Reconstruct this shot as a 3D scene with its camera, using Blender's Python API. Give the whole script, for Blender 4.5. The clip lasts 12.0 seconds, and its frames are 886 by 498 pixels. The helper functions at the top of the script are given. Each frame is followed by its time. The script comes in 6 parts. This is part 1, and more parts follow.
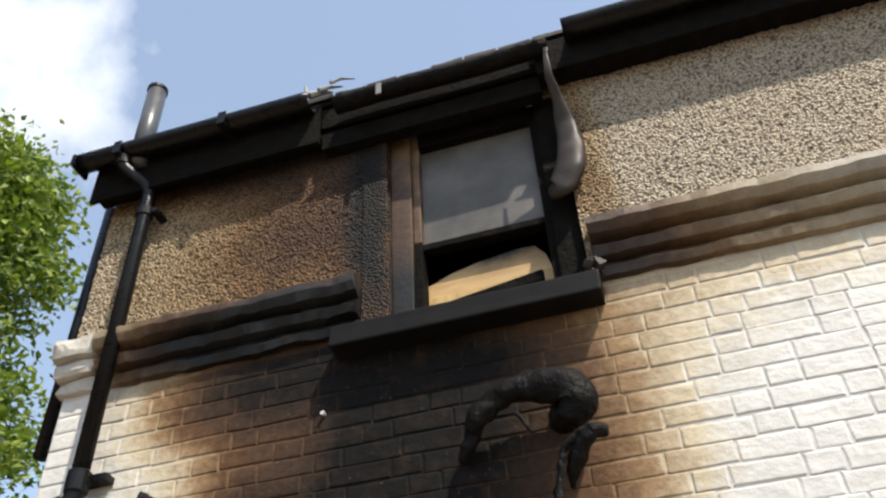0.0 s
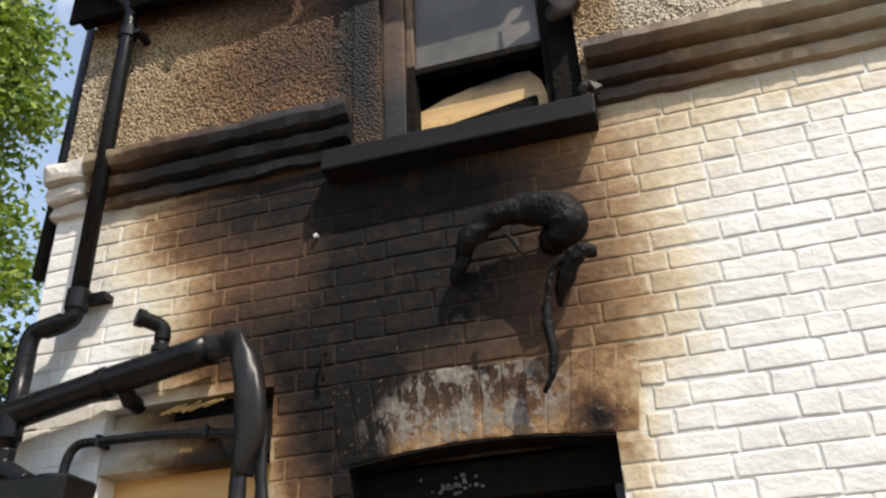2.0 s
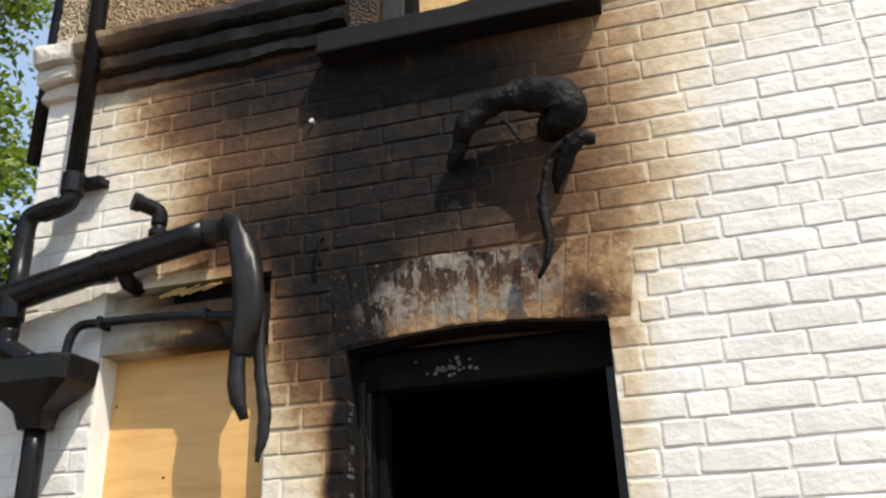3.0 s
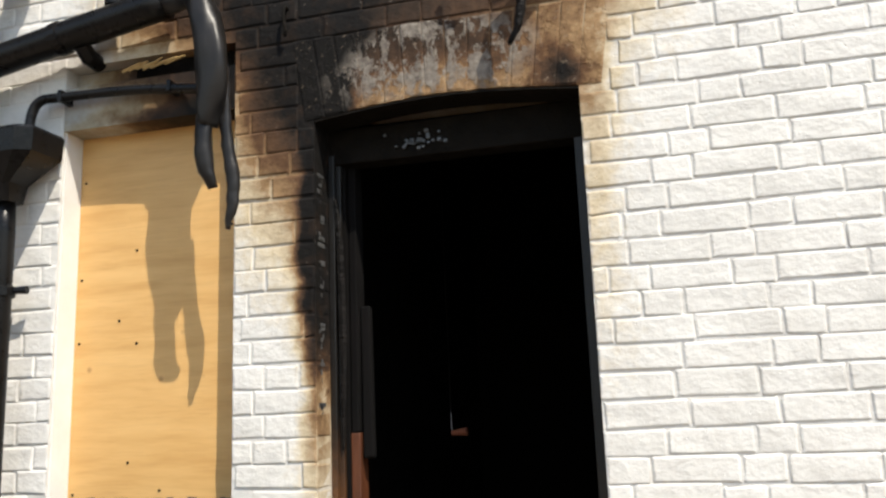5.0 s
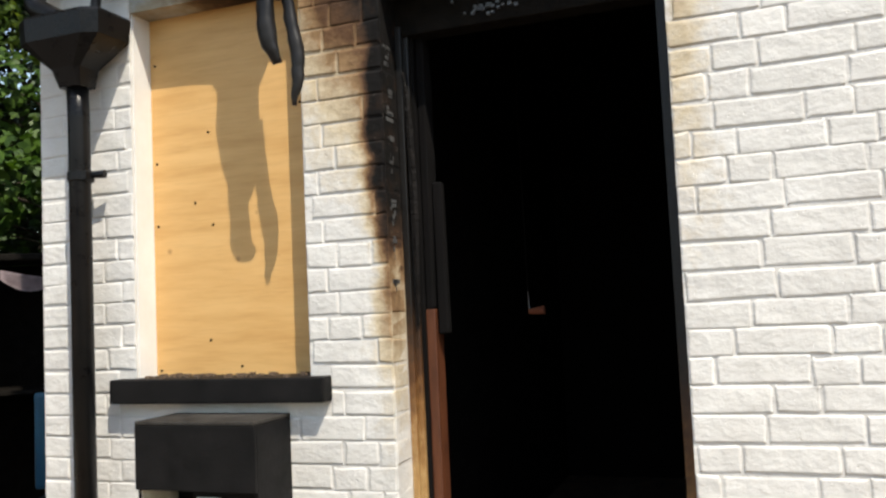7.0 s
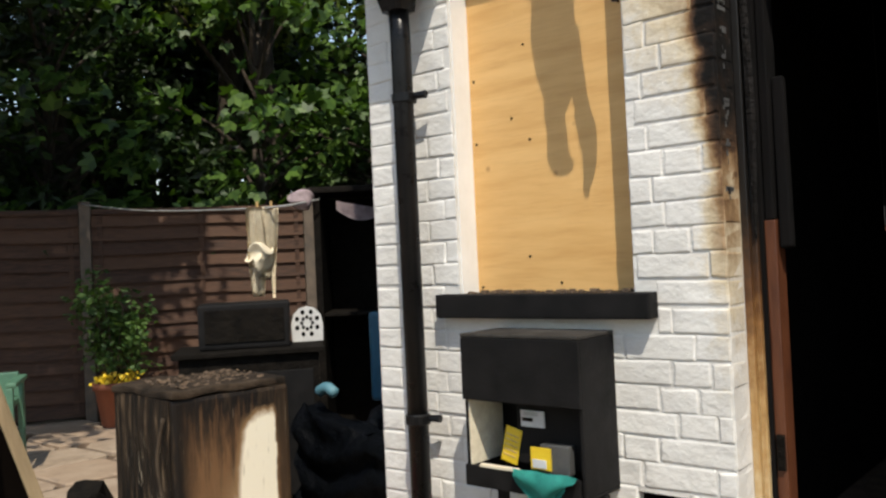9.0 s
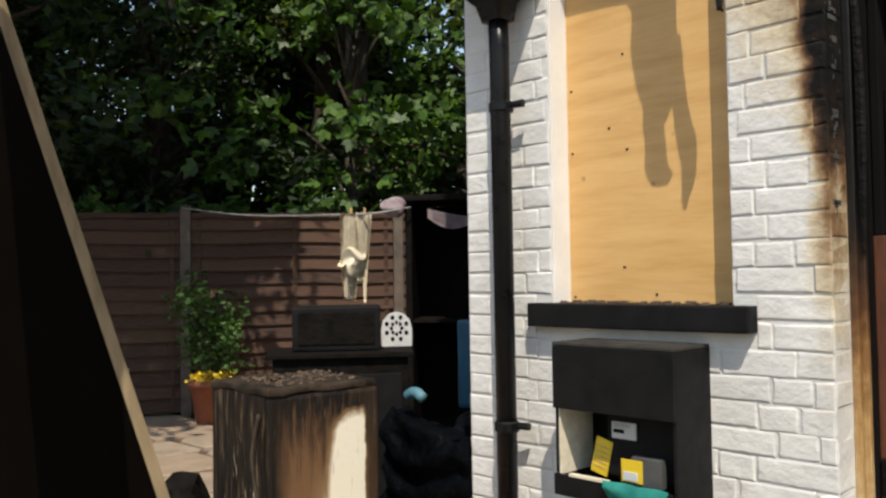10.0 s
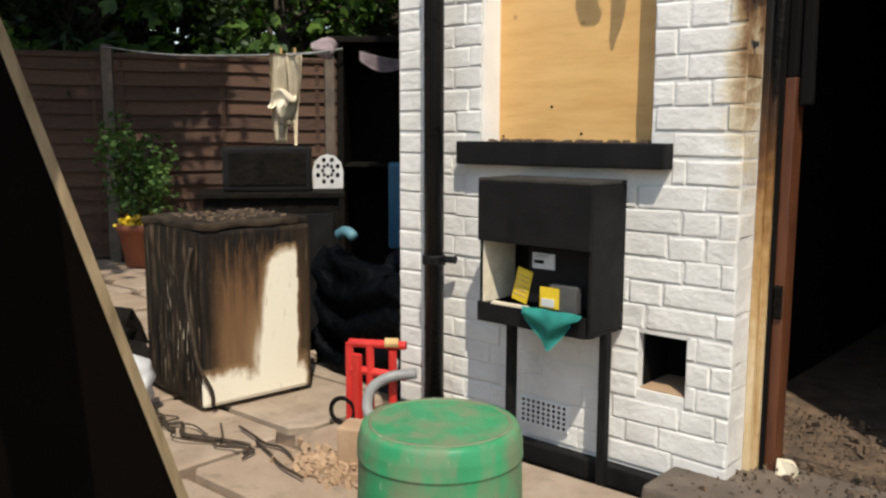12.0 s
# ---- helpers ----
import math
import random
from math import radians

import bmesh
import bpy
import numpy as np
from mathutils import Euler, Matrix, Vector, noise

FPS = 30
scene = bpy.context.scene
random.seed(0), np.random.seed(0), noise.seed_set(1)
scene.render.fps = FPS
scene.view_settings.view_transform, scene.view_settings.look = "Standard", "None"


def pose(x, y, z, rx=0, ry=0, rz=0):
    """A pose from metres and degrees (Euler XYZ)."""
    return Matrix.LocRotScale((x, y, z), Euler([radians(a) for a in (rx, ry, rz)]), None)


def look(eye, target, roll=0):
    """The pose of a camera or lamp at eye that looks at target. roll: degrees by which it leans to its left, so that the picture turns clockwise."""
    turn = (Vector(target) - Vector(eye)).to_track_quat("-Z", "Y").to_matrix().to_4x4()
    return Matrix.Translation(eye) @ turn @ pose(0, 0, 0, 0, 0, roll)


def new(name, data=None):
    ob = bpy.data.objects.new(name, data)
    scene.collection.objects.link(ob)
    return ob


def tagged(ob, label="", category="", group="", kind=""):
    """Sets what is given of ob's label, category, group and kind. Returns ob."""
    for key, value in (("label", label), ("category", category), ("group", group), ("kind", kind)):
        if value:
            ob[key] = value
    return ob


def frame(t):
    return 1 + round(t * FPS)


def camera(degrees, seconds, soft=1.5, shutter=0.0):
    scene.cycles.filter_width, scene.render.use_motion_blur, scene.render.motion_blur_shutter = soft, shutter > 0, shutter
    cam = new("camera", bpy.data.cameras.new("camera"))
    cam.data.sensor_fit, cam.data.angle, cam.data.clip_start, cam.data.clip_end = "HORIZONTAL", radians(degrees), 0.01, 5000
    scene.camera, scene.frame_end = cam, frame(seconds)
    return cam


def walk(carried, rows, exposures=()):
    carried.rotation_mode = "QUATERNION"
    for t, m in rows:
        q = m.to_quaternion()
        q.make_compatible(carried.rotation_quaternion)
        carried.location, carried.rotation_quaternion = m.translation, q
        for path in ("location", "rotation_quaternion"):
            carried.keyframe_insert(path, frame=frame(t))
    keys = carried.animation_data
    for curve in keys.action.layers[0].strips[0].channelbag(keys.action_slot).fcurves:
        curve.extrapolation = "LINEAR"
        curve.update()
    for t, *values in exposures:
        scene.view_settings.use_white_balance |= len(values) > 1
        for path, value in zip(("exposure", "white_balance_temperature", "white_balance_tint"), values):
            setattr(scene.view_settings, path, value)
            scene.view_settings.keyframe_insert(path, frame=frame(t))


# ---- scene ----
cam = camera(55.4, 12.0, soft=2.4)
PATH = [
    (0, (2.317, -2.521, 1.494), (1.922, -1.052, 2.792), -3.3),
    (0.5, (2.326, -2.52, 1.507), (1.918, -1.006, 2.747), -3.3),
    (1, (2.306, -2.509, 1.479), (1.878, -0.941, 2.645), -3.2),
    (1.5, (2.305, -2.497, 1.475), (1.873, -0.867, 2.552), -3.0),
    (2, (2.298, -2.485, 1.446), (1.849, -0.807, 2.438), -2.8),
    (2.5, (2.301, -2.475, 1.432), (1.83, -0.746, 2.319), -2.0),
    (3, (2.3, -2.465, 1.42), (1.815, -0.685, 2.191), -2.1),
    (3.2, (2.287, -2.459, 1.399), (1.811, -0.665, 2.143), -2.1),
    (4.8, (2.336, -2.383, 1.259), (1.834, -0.496, 1.694), -2.3),
    (5, (2.31, -2.399, 1.253), (1.827, -0.496, 1.633), -2.2),
    (5.5, (2.333, -2.374, 1.213), (1.828, -0.458, 1.486), -2.4),
    (6, (2.341, -2.371, 1.207), (1.819, -0.452, 1.417), -2.5),
    (6.5, (2.364, -2.342, 1.21), (1.747, -0.446, 1.368), -2.3),
    (6.7, (2.346, -2.332, 1.212), (1.697, -0.447, 1.36), -2.4),
    (8.3, (2.22, -2.24, 1.137), (1.226, -0.505, 1.181), -2.7),
    (8.5, (2.212, -2.231, 1.136), (1.114, -0.56, 1.159), -2.4),
    (9, (2.196, -2.229, 1.12), (0.894, -0.712, 1.154), -2.6),
    (9.5, (2.191, -2.252, 1.111), (0.764, -0.852, 1.17), -2.2),
    (10, (2.188, -2.268, 1.103), (0.743, -0.888, 1.172), -0.9),
    (10.5, (2.183, -2.291, 1.112), (0.714, -0.936, 1.174), -0.7),
    (11, (2.198, -2.291, 1.074), (0.767, -0.894, 1.084), -0.3),
    (11.5, (2.219, -2.3, 1.05), (0.836, -0.86, 0.929), -0.1),
    (12, (2.243, -2.312, 1.037), (0.922, -0.835, 0.767), 0.2),
]
EXPOSURES = [(0.0, 0.42), (1.0, 0.45), (3.0, 0.44), (5.0, 0.44), (6.5, 0.37), (8.5, 0.13), (10.0, 0.11), (12.0, 0.15)]
walk(cam, [(t, look(eye, target, roll)) for t, eye, target, roll in PATH], EXPOSURES)

# ---- world, sun ----
SUN = Vector((1.1, -1.0, 2.2)).normalized()
world = bpy.data.worlds.new("world")
scene.world = world
world.use_nodes = True
wn, wl = world.node_tree.nodes, world.node_tree.links
bg = wn["Background"]
sky = wn.new("ShaderNodeTexSky")
sky.sky_type, sky.sun_disc = "NISHITA", False
sky.sun_elevation = math.asin(SUN.z)
sky.sun_rotation = math.atan2(SUN.x, SUN.y)
sky.air_density, sky.dust_density, sky.ozone_density = 1.5, 0.8, 3.0
wtc = wn.new("ShaderNodeTexCoord")
cloud = wn.new("ShaderNodeTexNoise")
cloud.inputs["Scale"].default_value, cloud.inputs["Detail"].default_value = 7.0, 7
cloud.inputs["Roughness"].default_value = 0.55
cmap = wn.new("ShaderNodeMapping")
cmap.inputs["Location"].default_value = (0.35, 0.2, 0.55)
# one fair-weather cloud high over the trees
cdot = wn.new("ShaderNodeVectorMath")
cdot.operation = "DOT_PRODUCT"
cdot.inputs[1].default_value = Vector((-0.545, 0.40, 0.738)).normalized()
cedge = wn.new("ShaderNodeMapRange")
cedge.inputs["From Min"].default_value, cedge.inputs["From Max"].default_value = 0.983, 0.9995
cedge.clamp = False
csum = wn.new("ShaderNodeMath")
csum.operation = "MULTIPLY_ADD"
csum.inputs[1].default_value = 2.2
csub = wn.new("ShaderNodeMath")
csub.operation = "ADD"
csub.inputs[1].default_value = -1.42
cramp = wn.new("ShaderNodeMath")
cramp.operation, cramp.use_clamp = "MAXIMUM", True
cramp.inputs[1].default_value = 0.16
cmix = wn.new("ShaderNodeMix")
cmix.data_type = "RGBA"
cmix.inputs["B"].default_value = (6.6, 6.8, 7.1, 1)
wl.new(wtc.outputs["Generated"], cmap.inputs["Vector"])
wl.new(cmap.outputs["Vector"], cloud.inputs["Vector"])
wl.new(wtc.outputs["Generated"], cdot.inputs[0])
wl.new(cdot.outputs["Value"], cedge.inputs["Value"])
wl.new(cedge.outputs[0], csub.inputs[0])
wl.new(cloud.outputs["Fac"], csum.inputs[0])
wl.new(csub.outputs[0], csum.inputs[2])
wl.new(csum.outputs[0], cramp.inputs[0])
wl.new(cramp.outputs[0], cmix.inputs["Factor"])
wl.new(sky.outputs["Color"], cmix.inputs["A"])
wl.new(cmix.outputs["Result"], bg.inputs["Color"])
bg.inputs["Strength"].default_value = 0.15
sun = new("sun", bpy.data.lights.new("sun", "SUN"))
sun.data.energy, sun.data.angle, sun.data.color = 4.6, radians(0.5), (1.0, 0.92, 0.79)
sun.matrix_world = look(SUN * 40, (0, 0, 0))

# ---- materials ----
GROUND = -0.06


class Mat:
    """A node material with short calls for its nodes."""

    def __init__(self, name, rough=0.7, metal=0.0, spec=0.5):
        self.m = bpy.data.materials.new(name)
        self.m.use_nodes = True
        self.n, self.l = self.m.node_tree.nodes, self.m.node_tree.links
        self.p = self.n["Principled BSDF"]
        self.p.inputs["Roughness"].default_value = rough
        self.p.inputs["Metallic"].default_value = metal
        self.p.inputs["Specular IOR Level"].default_value = spec
        self.pos = self.n.new("ShaderNodeNewGeometry").outputs["Position"]

    def put(self, value, socket):
        if isinstance(value, bpy.types.NodeSocket):
            self.l.new(value, socket)
        else:
            socket.default_value = value

    def math(self, op, a, b=0.0, clamp=False):
        k = self.n.new("ShaderNodeMath")
        k.operation, k.use_clamp = op, clamp
        self.put(a, k.inputs[0])
        self.put(b, k.inputs[1])
        return k.outputs[0]

    def noise(self, scale, detail=4, rough=0.6, stretch=(1, 1, 1), shift=(0, 0, 0)):
        mp = self.n.new("ShaderNodeMapping")
        mp.inputs["Scale"].default_value, mp.inputs["Location"].default_value = stretch, shift
        self.l.new(self.pos, mp.inputs["Vector"])
        k = self.n.new("ShaderNodeTexNoise")
        k.inputs["Scale"].default_value, k.inputs["Detail"].default_value, k.inputs["Roughness"].default_value = scale, detail, rough
        self.l.new(mp.outputs[0], k.inputs["Vector"])
        return k.outputs["Fac"]

    def voronoi(self, scale, feature="F1", out="Distance"):
        k = self.n.new("ShaderNodeTexVoronoi")
        k.feature = feature
        k.inputs["Scale"].default_value = scale
        self.l.new(self.pos, k.inputs["Vector"])
        return k.outputs[out]

    def ramp(self, fac, *stops):
        k = self.n.new("ShaderNodeValToRGB")
        e = k.color_ramp.elements
        full = [(at, (*col, 1) if len(col) == 3 else col) for at, col in stops]
        e[1].position, e[1].color = full[-1]
        e[0].position, e[0].color = full[0]
        for at, col in full[1:-1]:
            e.new(at).color = col
        self.l.new(fac, k.inputs["Fac"])
        return k.outputs["Color"]

    def mix(self, fac, a, b, kind="MIX"):
        k = self.n.new("ShaderNodeMix")
        k.data_type, k.blend_type = "RGBA", kind
        self.put(fac, k.inputs["Factor"])
        self.put(a if isinstance(a, bpy.types.NodeSocket) else (*a, 1), k.inputs["A"])
        self.put(b if isinstance(b, bpy.types.NodeSocket) else (*b, 1), k.inputs["B"])
        return k.outputs["Result"]

    def range(self, value, lo, hi):
        k = self.n.new("ShaderNodeMapRange")
        k.inputs["From Min"].default_value, k.inputs["From Max"].default_value = lo, hi
        self.l.new(value, k.inputs["Value"])
        return k.outputs[0]

    def random(self):
        return self.n.new("ShaderNodeObjectInfo").outputs["Random"]

    def island(self):
        return self.n.new("ShaderNodeNewGeometry").outputs["Random Per Island"]

    def color(self, c):
        self.put(c if isinstance(c, bpy.types.NodeSocket) else (*c, 1), self.p.inputs["Base Color"])
        return self

    def rough(self, v):
        self.put(v, self.p.inputs["Roughness"])
        return self

    def bump(self, height, strength=0.4, dist=0.01):
        k = self.n.new("ShaderNodeBump")
        k.inputs["Strength"].default_value, k.inputs["Distance"].default_value = strength, dist
        self.l.new(height, k.inputs["Height"])
        if self.p.inputs["Normal"].is_linked:
            self.l.new(self.p.inputs["Normal"].links[0].from_socket, k.inputs["Normal"])
        self.l.new(k.outputs[0], self.p.inputs["Normal"])
        return self

    def blob(self, cx, cz, sx, sz, amp):
        """A soft patch on the facade, in metres along it and up."""
        if not hasattr(self, "xz"):
            sep = self.n.new("ShaderNodeSeparateXYZ")
            self.l.new(self.pos, sep.inputs[0])
            wob = self.math("SUBTRACT", self.noise(3.2, 5), 0.5)
            wob2 = self.math("SUBTRACT", self.noise(3.2, 5, shift=(7, 3, 1)), 0.5)
            self.xz = (self.math("ADD", sep.outputs[0], self.math("MULTIPLY", wob, 0.3)), self.math("ADD", sep.outputs[2], self.math("MULTIPLY", wob2, 0.3)))
        u = self.math("DIVIDE", self.math("SUBTRACT", self.xz[0], cx), sx)
        v = self.math("DIVIDE", self.math("SUBTRACT", self.xz[1], cz), sz)
        r = self.math("ADD", self.math("MULTIPLY", u, u), self.math("MULTIPLY", v, v))
        return self.math("MULTIPLY", self.math("POWER", 2.718, self.math("MULTIPLY", r, -1.0)), amp)

    def soot(self, blobs):
        total = None
        for b in blobs:
            g = self.blob(*b)
            total = g if total is None else self.math("ADD", total, g)
        return total


# patches of smoke, scorching and some eaves shade on the facade: place, reach, depth
SMOKE = [(1.5, 2.9, 0.5, 0.55, 0.74), (0.95, 3.3, 0.55, 0.3, 0.6), (0.65, 3.15, 0.35, 0.3, 0.25), (1.3, 2.55, 0.38, 0.32, 0.32), (0.85, 2.65, 0.3, 0.27, 0.5), (1.15, 2.15, 0.16, 0.4, 0.46), (1.31, 1.95, 0.075, 0.68, 1.35),
         (2.2, 3.1, 0.45, 0.35, 0.18), (2.25, 2.6, 0.2, 0.4, 0.2), (2.8, 3.4, 0.9, 0.25, 0.22), (2.16, 1.95, 0.1, 0.55, 0.2), (1.9, 2.6, 0.3, 0.35, 0.33), (2.07, 2.22, 0.1, 0.08, 0.54), (1.8, 3.2, 0.4, 0.3, 0.23), (1.65, 2.35, 0.25, 0.12, 0.15)]
# high smoke; the patches at 4.75 and 4.8 also paint in eaves shade
SMOKE_AND_EAVES_SHADE = [(1.3, 4.0, 0.17, 0.7, 0.3), (1.0, 3.95, 0.4, 0.55, 0.42), (0.75, 4.75, 0.95, 0.33, 1.15), (1.35, 3.95, 0.1, 0.9, 0.5), (0.45, 3.9, 0.6, 0.5, 0.2), (3.0, 4.8, 1.5, 0.2, 0.2), (2.25, 4.0, 0.1, 0.6, 0.35)]


def smoked(m, base, blobs, grain=0.25, lo=0.0):
    s = m.math("ADD", m.soot(blobs), m.math("MULTIPLY", m.math("SUBTRACT", m.noise(28, 6, 0.7), 0.5), grain))
    fac = m.ramp(m.math("MULTIPLY", m.math("ADD", s, lo), 1.2), (0.05, (0, 0, 0)), (1.0, (1, 1, 1)))
    tint = m.ramp(fac, (0.0, (1, 1, 1)), (0.2, (0.82, 0.71, 0.53)), (0.42, (0.42, 0.275, 0.15)), (0.6, (0.16, 0.086, 0.045)), (0.76, (0.075, 0.044, 0.028)), (0.9, (0.03, 0.02, 0.014)), (1.0, (0.006, 0.005, 0.0045)))
    return m.mix(1.0, base, tint, "MULTIPLY"), fac


def make_paint_brick(name="painted_brick", clean=0.0):
    """Thick white masonry paint; clean: how much less smoke the proud joints hold."""
    m = Mat(name, 0.6, spec=0.2)
    base = m.ramp(m.noise(6, 5), (0.3, (0.63, 0.605, 0.565)), (0.7, (0.77, 0.75, 0.71)))
    base = m.mix(m.range(m.random(), 0.0, 2.6), base, (0.62, 0.60, 0.56))
    grime = m.range(m.noise(48, 4, 0.7), 0.64, 0.8)
    base = m.mix(m.math("MULTIPLY", grime, 0.28), base, (0.36, 0.31, 0.25))
    col, fac = smoked(m, base, SMOKE, 0.3, -clean)
    blot = m.math("MULTIPLY", m.range(m.noise(16, 4, 0.6), 0.5, 0.72), m.range(fac, 0.25, 0.5))
    col = m.mix(m.math("MULTIPLY", blot, 0.12, True), col, (0.15, 0.075, 0.035))
    peel = m.math("MULTIPLY", m.range(m.noise(60, 3), 0.66, 0.72), m.range(fac, 0.35, 0.6))
    col = m.mix(m.math("MULTIPLY", peel, 0.3, True), col, (0.3, 0.25, 0.21))
    m.color(col).rough(m.ramp(fac, (0, (0.5, 0.5, 0.5)), (0.8, (0.8, 0.8, 0.8))))
    pit = m.range(m.voronoi(46), 0.1, 0.04)
    m.bump(m.noise(14, 3, 0.5, (0.9, 1, 1.1)), 0.5, 0.013).bump(m.noise(40, 4, 0.6, (0.9, 1, 1.1)), 0.5, 0.006).bump(m.noise(190, 3, 0.6), 0.2, 0.0015)
    m.bump(m.math("MULTIPLY", m.math("MULTIPLY", pit, m.range(m.noise(11, 2), 0.48, 0.56), True), -1.0), 0.7, 0.004)
    return m.m


def make_render():
    m = Mat("pebbledash", 0.85)
    peb = m.voronoi(88)
    base = m.ramp(peb, (0.1, (0.74, 0.66, 0.52)), (0.45, (0.5, 0.42, 0.31)), (0.65, (0.26, 0.205, 0.145)), (0.85, (0.08, 0.06, 0.042)))
    base = m.mix(m.range(m.noise(55, 3), 0.52, 0.8), base, (0.13, 0.1, 0.07))
    base = m.mix(m.math("MULTIPLY", m.range(m.noise(2.5, 4), 0.45, 0.8), 0.5), base, (0.42, 0.33, 0.22))
    col, _ = smoked(m, base, SMOKE_AND_EAVES_SHADE)
    m.color(col).bump(m.math("SUBTRACT", 1.0, peb), 1.0, 0.014)
    return m.m


def make_cornice():
    m = Mat("painted_cornice", 0.6)
    base = m.ramp(m.noise(9, 5), (0.3, (0.3, 0.27, 0.225)), (0.7, (0.42, 0.39, 0.34)))
    base = m.mix(m.range(m.noise(40, 5, 0.7), 0.6, 0.75), base, (0.25, 0.2, 0.15))
    col, _ = smoked(m, base, SMOKE + [(2.2, 3.5, 0.5, 0.4, 0.4), (0.85, 3.5, 0.75, 0.16, 0.75), (1.45, 4.1, 0.16, 0.9, 0.5)])
    m.color(col).bump(m.noise(30, 5), 0.4, 0.01)
    return m.m


def make_plain(name, lo, hi, scale=8, rough=0.6, metal=0.0, bump=0.2, dist=0.004, spec=0.5, stretch=(1, 1, 1), fine=90):
    m = Mat(name, rough, metal, spec)
    c = m.ramp(m.noise(scale, 5, 0.65, stretch), (0.3, lo), (0.7, hi))
    dust = m.range(m.noise(fine, 4, 0.7), 0.58, 0.8)
    m.color(m.mix(m.math("MULTIPLY", dust, 0.3), c, tuple(min(1, v * 1.9 + 0.004) for v in hi)))
    m.rough(m.ramp(m.noise(scale * 2, 3), (0.3, (rough * 0.8,) * 3), (0.7, (min(1, rough * 1.2),) * 3)))
    return m.bump(m.noise(fine, 4), bump, dist).m


def make_ply():
    m = Mat("plywood", 0.55)
    g = m.noise(3.0, 6, 0.55, (1.0, 1.0, 7.0))
    c = m.ramp(g, (0.3, (0.58, 0.325, 0.105)), (0.5, (0.66, 0.39, 0.14)), (0.72, (0.72, 0.445, 0.17)))
    fine = m.noise(26, 4, 0.6, (0.35, 1, 6))
    c = m.mix(m.math("MULTIPLY", m.range(fine, 0.52, 0.72), 0.18), c, (0.38, 0.19, 0.06))
    knot = m.range(m.voronoi(7.0), 0.09, 0.02)
    c = m.mix(m.math("MULTIPLY", knot, 0.6, True), c, (0.24, 0.11, 0.035))
    return m.color(c).bump(fine, 0.12, 0.002).m


def make_ply_smoked():
    m = Mat("smoked_plywood", 0.6)
    c = m.ramp(m.noise(4.0, 5, 0.55, (1, 1, 6)), (0.35, (0.5, 0.3, 0.12)), (0.65, (0.68, 0.45, 0.2)))
    s = m.blob(1.8, 3.86, 0.6, 0.17, 1.5)
    return m.color(m.mix(m.math("MULTIPLY", s, 1.0, True), c, (0.012, 0.01, 0.009))).m


def make_frame_burnt():
    """Cream door frame, burnt black towards its head."""
    m = Mat("scorched_frame", 0.5)
    base = m.ramp(m.noise(5, 5, 0.6, (6, 6, 0.7)), (0.3, (0.4, 0.25, 0.1)), (0.55, (0.58, 0.45, 0.27)), (0.75, (0.68, 0.58, 0.43)))
    rust = m.range(m.noise(18, 5, 0.7), 0.6, 0.72)
    base = m.mix(m.math("MULTIPLY", rust, 0.7), base, (0.22, 0.09, 0.02))
    col, fac = smoked(m, base, [(1.35, 2.15, 0.5, 1.05, 1.7), (2.15, 1.9, 0.4, 1.1, 1.3)], 0.4)
    return m.color(col).bump(m.noise(40, 4), 0.3, 0.006).m


def make_machine():
    """White enamel burnt brown and black, with a bare chalky band and foot."""
    m = Mat("burnt_enamel", 0.55, spec=0.2)
    sep = m.n.new("ShaderNodeSeparateXYZ")
    m.l.new(m.pos, sep.inputs[0])
    wob = m.math("MULTIPLY", m.math("SUBTRACT", m.noise(7, 5), 0.5), 0.22)
    u = m.math("ADD", m.math("DIVIDE", m.math("ADD", sep.outputs[1], 0.55), 0.5), m.math("MULTIPLY", wob, 0.5))
    v = m.math("ADD", m.math("DIVIDE", m.math("SUBTRACT", sep.outputs[2], GROUND), 0.71), wob)
    curl = m.math("SUBTRACT", u, m.math("MULTIPLY", m.math("MULTIPLY", v, v), 0.16))
    band = m.math("MULTIPLY", m.math("MULTIPLY", m.range(curl, 0.42, 0.53), m.range(u, 0.87, 0.84)), m.range(v, 0.92, 0.8))
    dull = m.math("MULTIPLY", m.math("MULTIPLY", m.range(u, 0.34, 0.5), m.range(u, 0.66, 0.54)), m.math("MULTIPLY", m.range(v, 0.64, 0.3), 0.7))
    foot = m.math("MULTIPLY", m.range(v, 0.26, 0.12), m.range(u, 0.98, 0.9))
    bare = m.math("MAXIMUM", band, m.math("MAXIMUM", dull, foot))
    run = m.noise(12, 5, 0.65, (3, 3, 0.3))
    burnt = m.ramp(m.math("ADD", m.math("MULTIPLY", v, 0.5), m.math("MULTIPLY", run, 0.6)), (0.3, (0.2, 0.115, 0.058)), (0.6, (0.15, 0.08, 0.038)), (0.76, (0.01, 0.008, 0.007)))
    burnt = m.mix(m.range(u, 0.2, 0.06), burnt, (0.012, 0.009, 0.007))
    burnt = m.mix(m.math("MULTIPLY", m.range(u, 0.84, 0.9), 0.85), burnt, (0.03, 0.02, 0.013))
    s = m.math("ADD", bare, m.math("MULTIPLY", m.math("SUBTRACT", run, 0.5), 0.35))
    c = m.mix(m.range(s, 0.0, 0.45), burnt, (0.26, 0.165, 0.085))
    c = m.mix(m.range(s, 0.35, 0.75), c, (0.8, 0.73, 0.58))
    streak = m.range(m.noise(40, 4, 0.6, (2, 2, 0.16)), 0.64, 0.7)
    return m.color(m.mix(m.math("MULTIPLY", streak, 0.4), c, (0.2, 0.15, 0.1))).bump(m.noise(50, 4), 0.3, 0.006).m


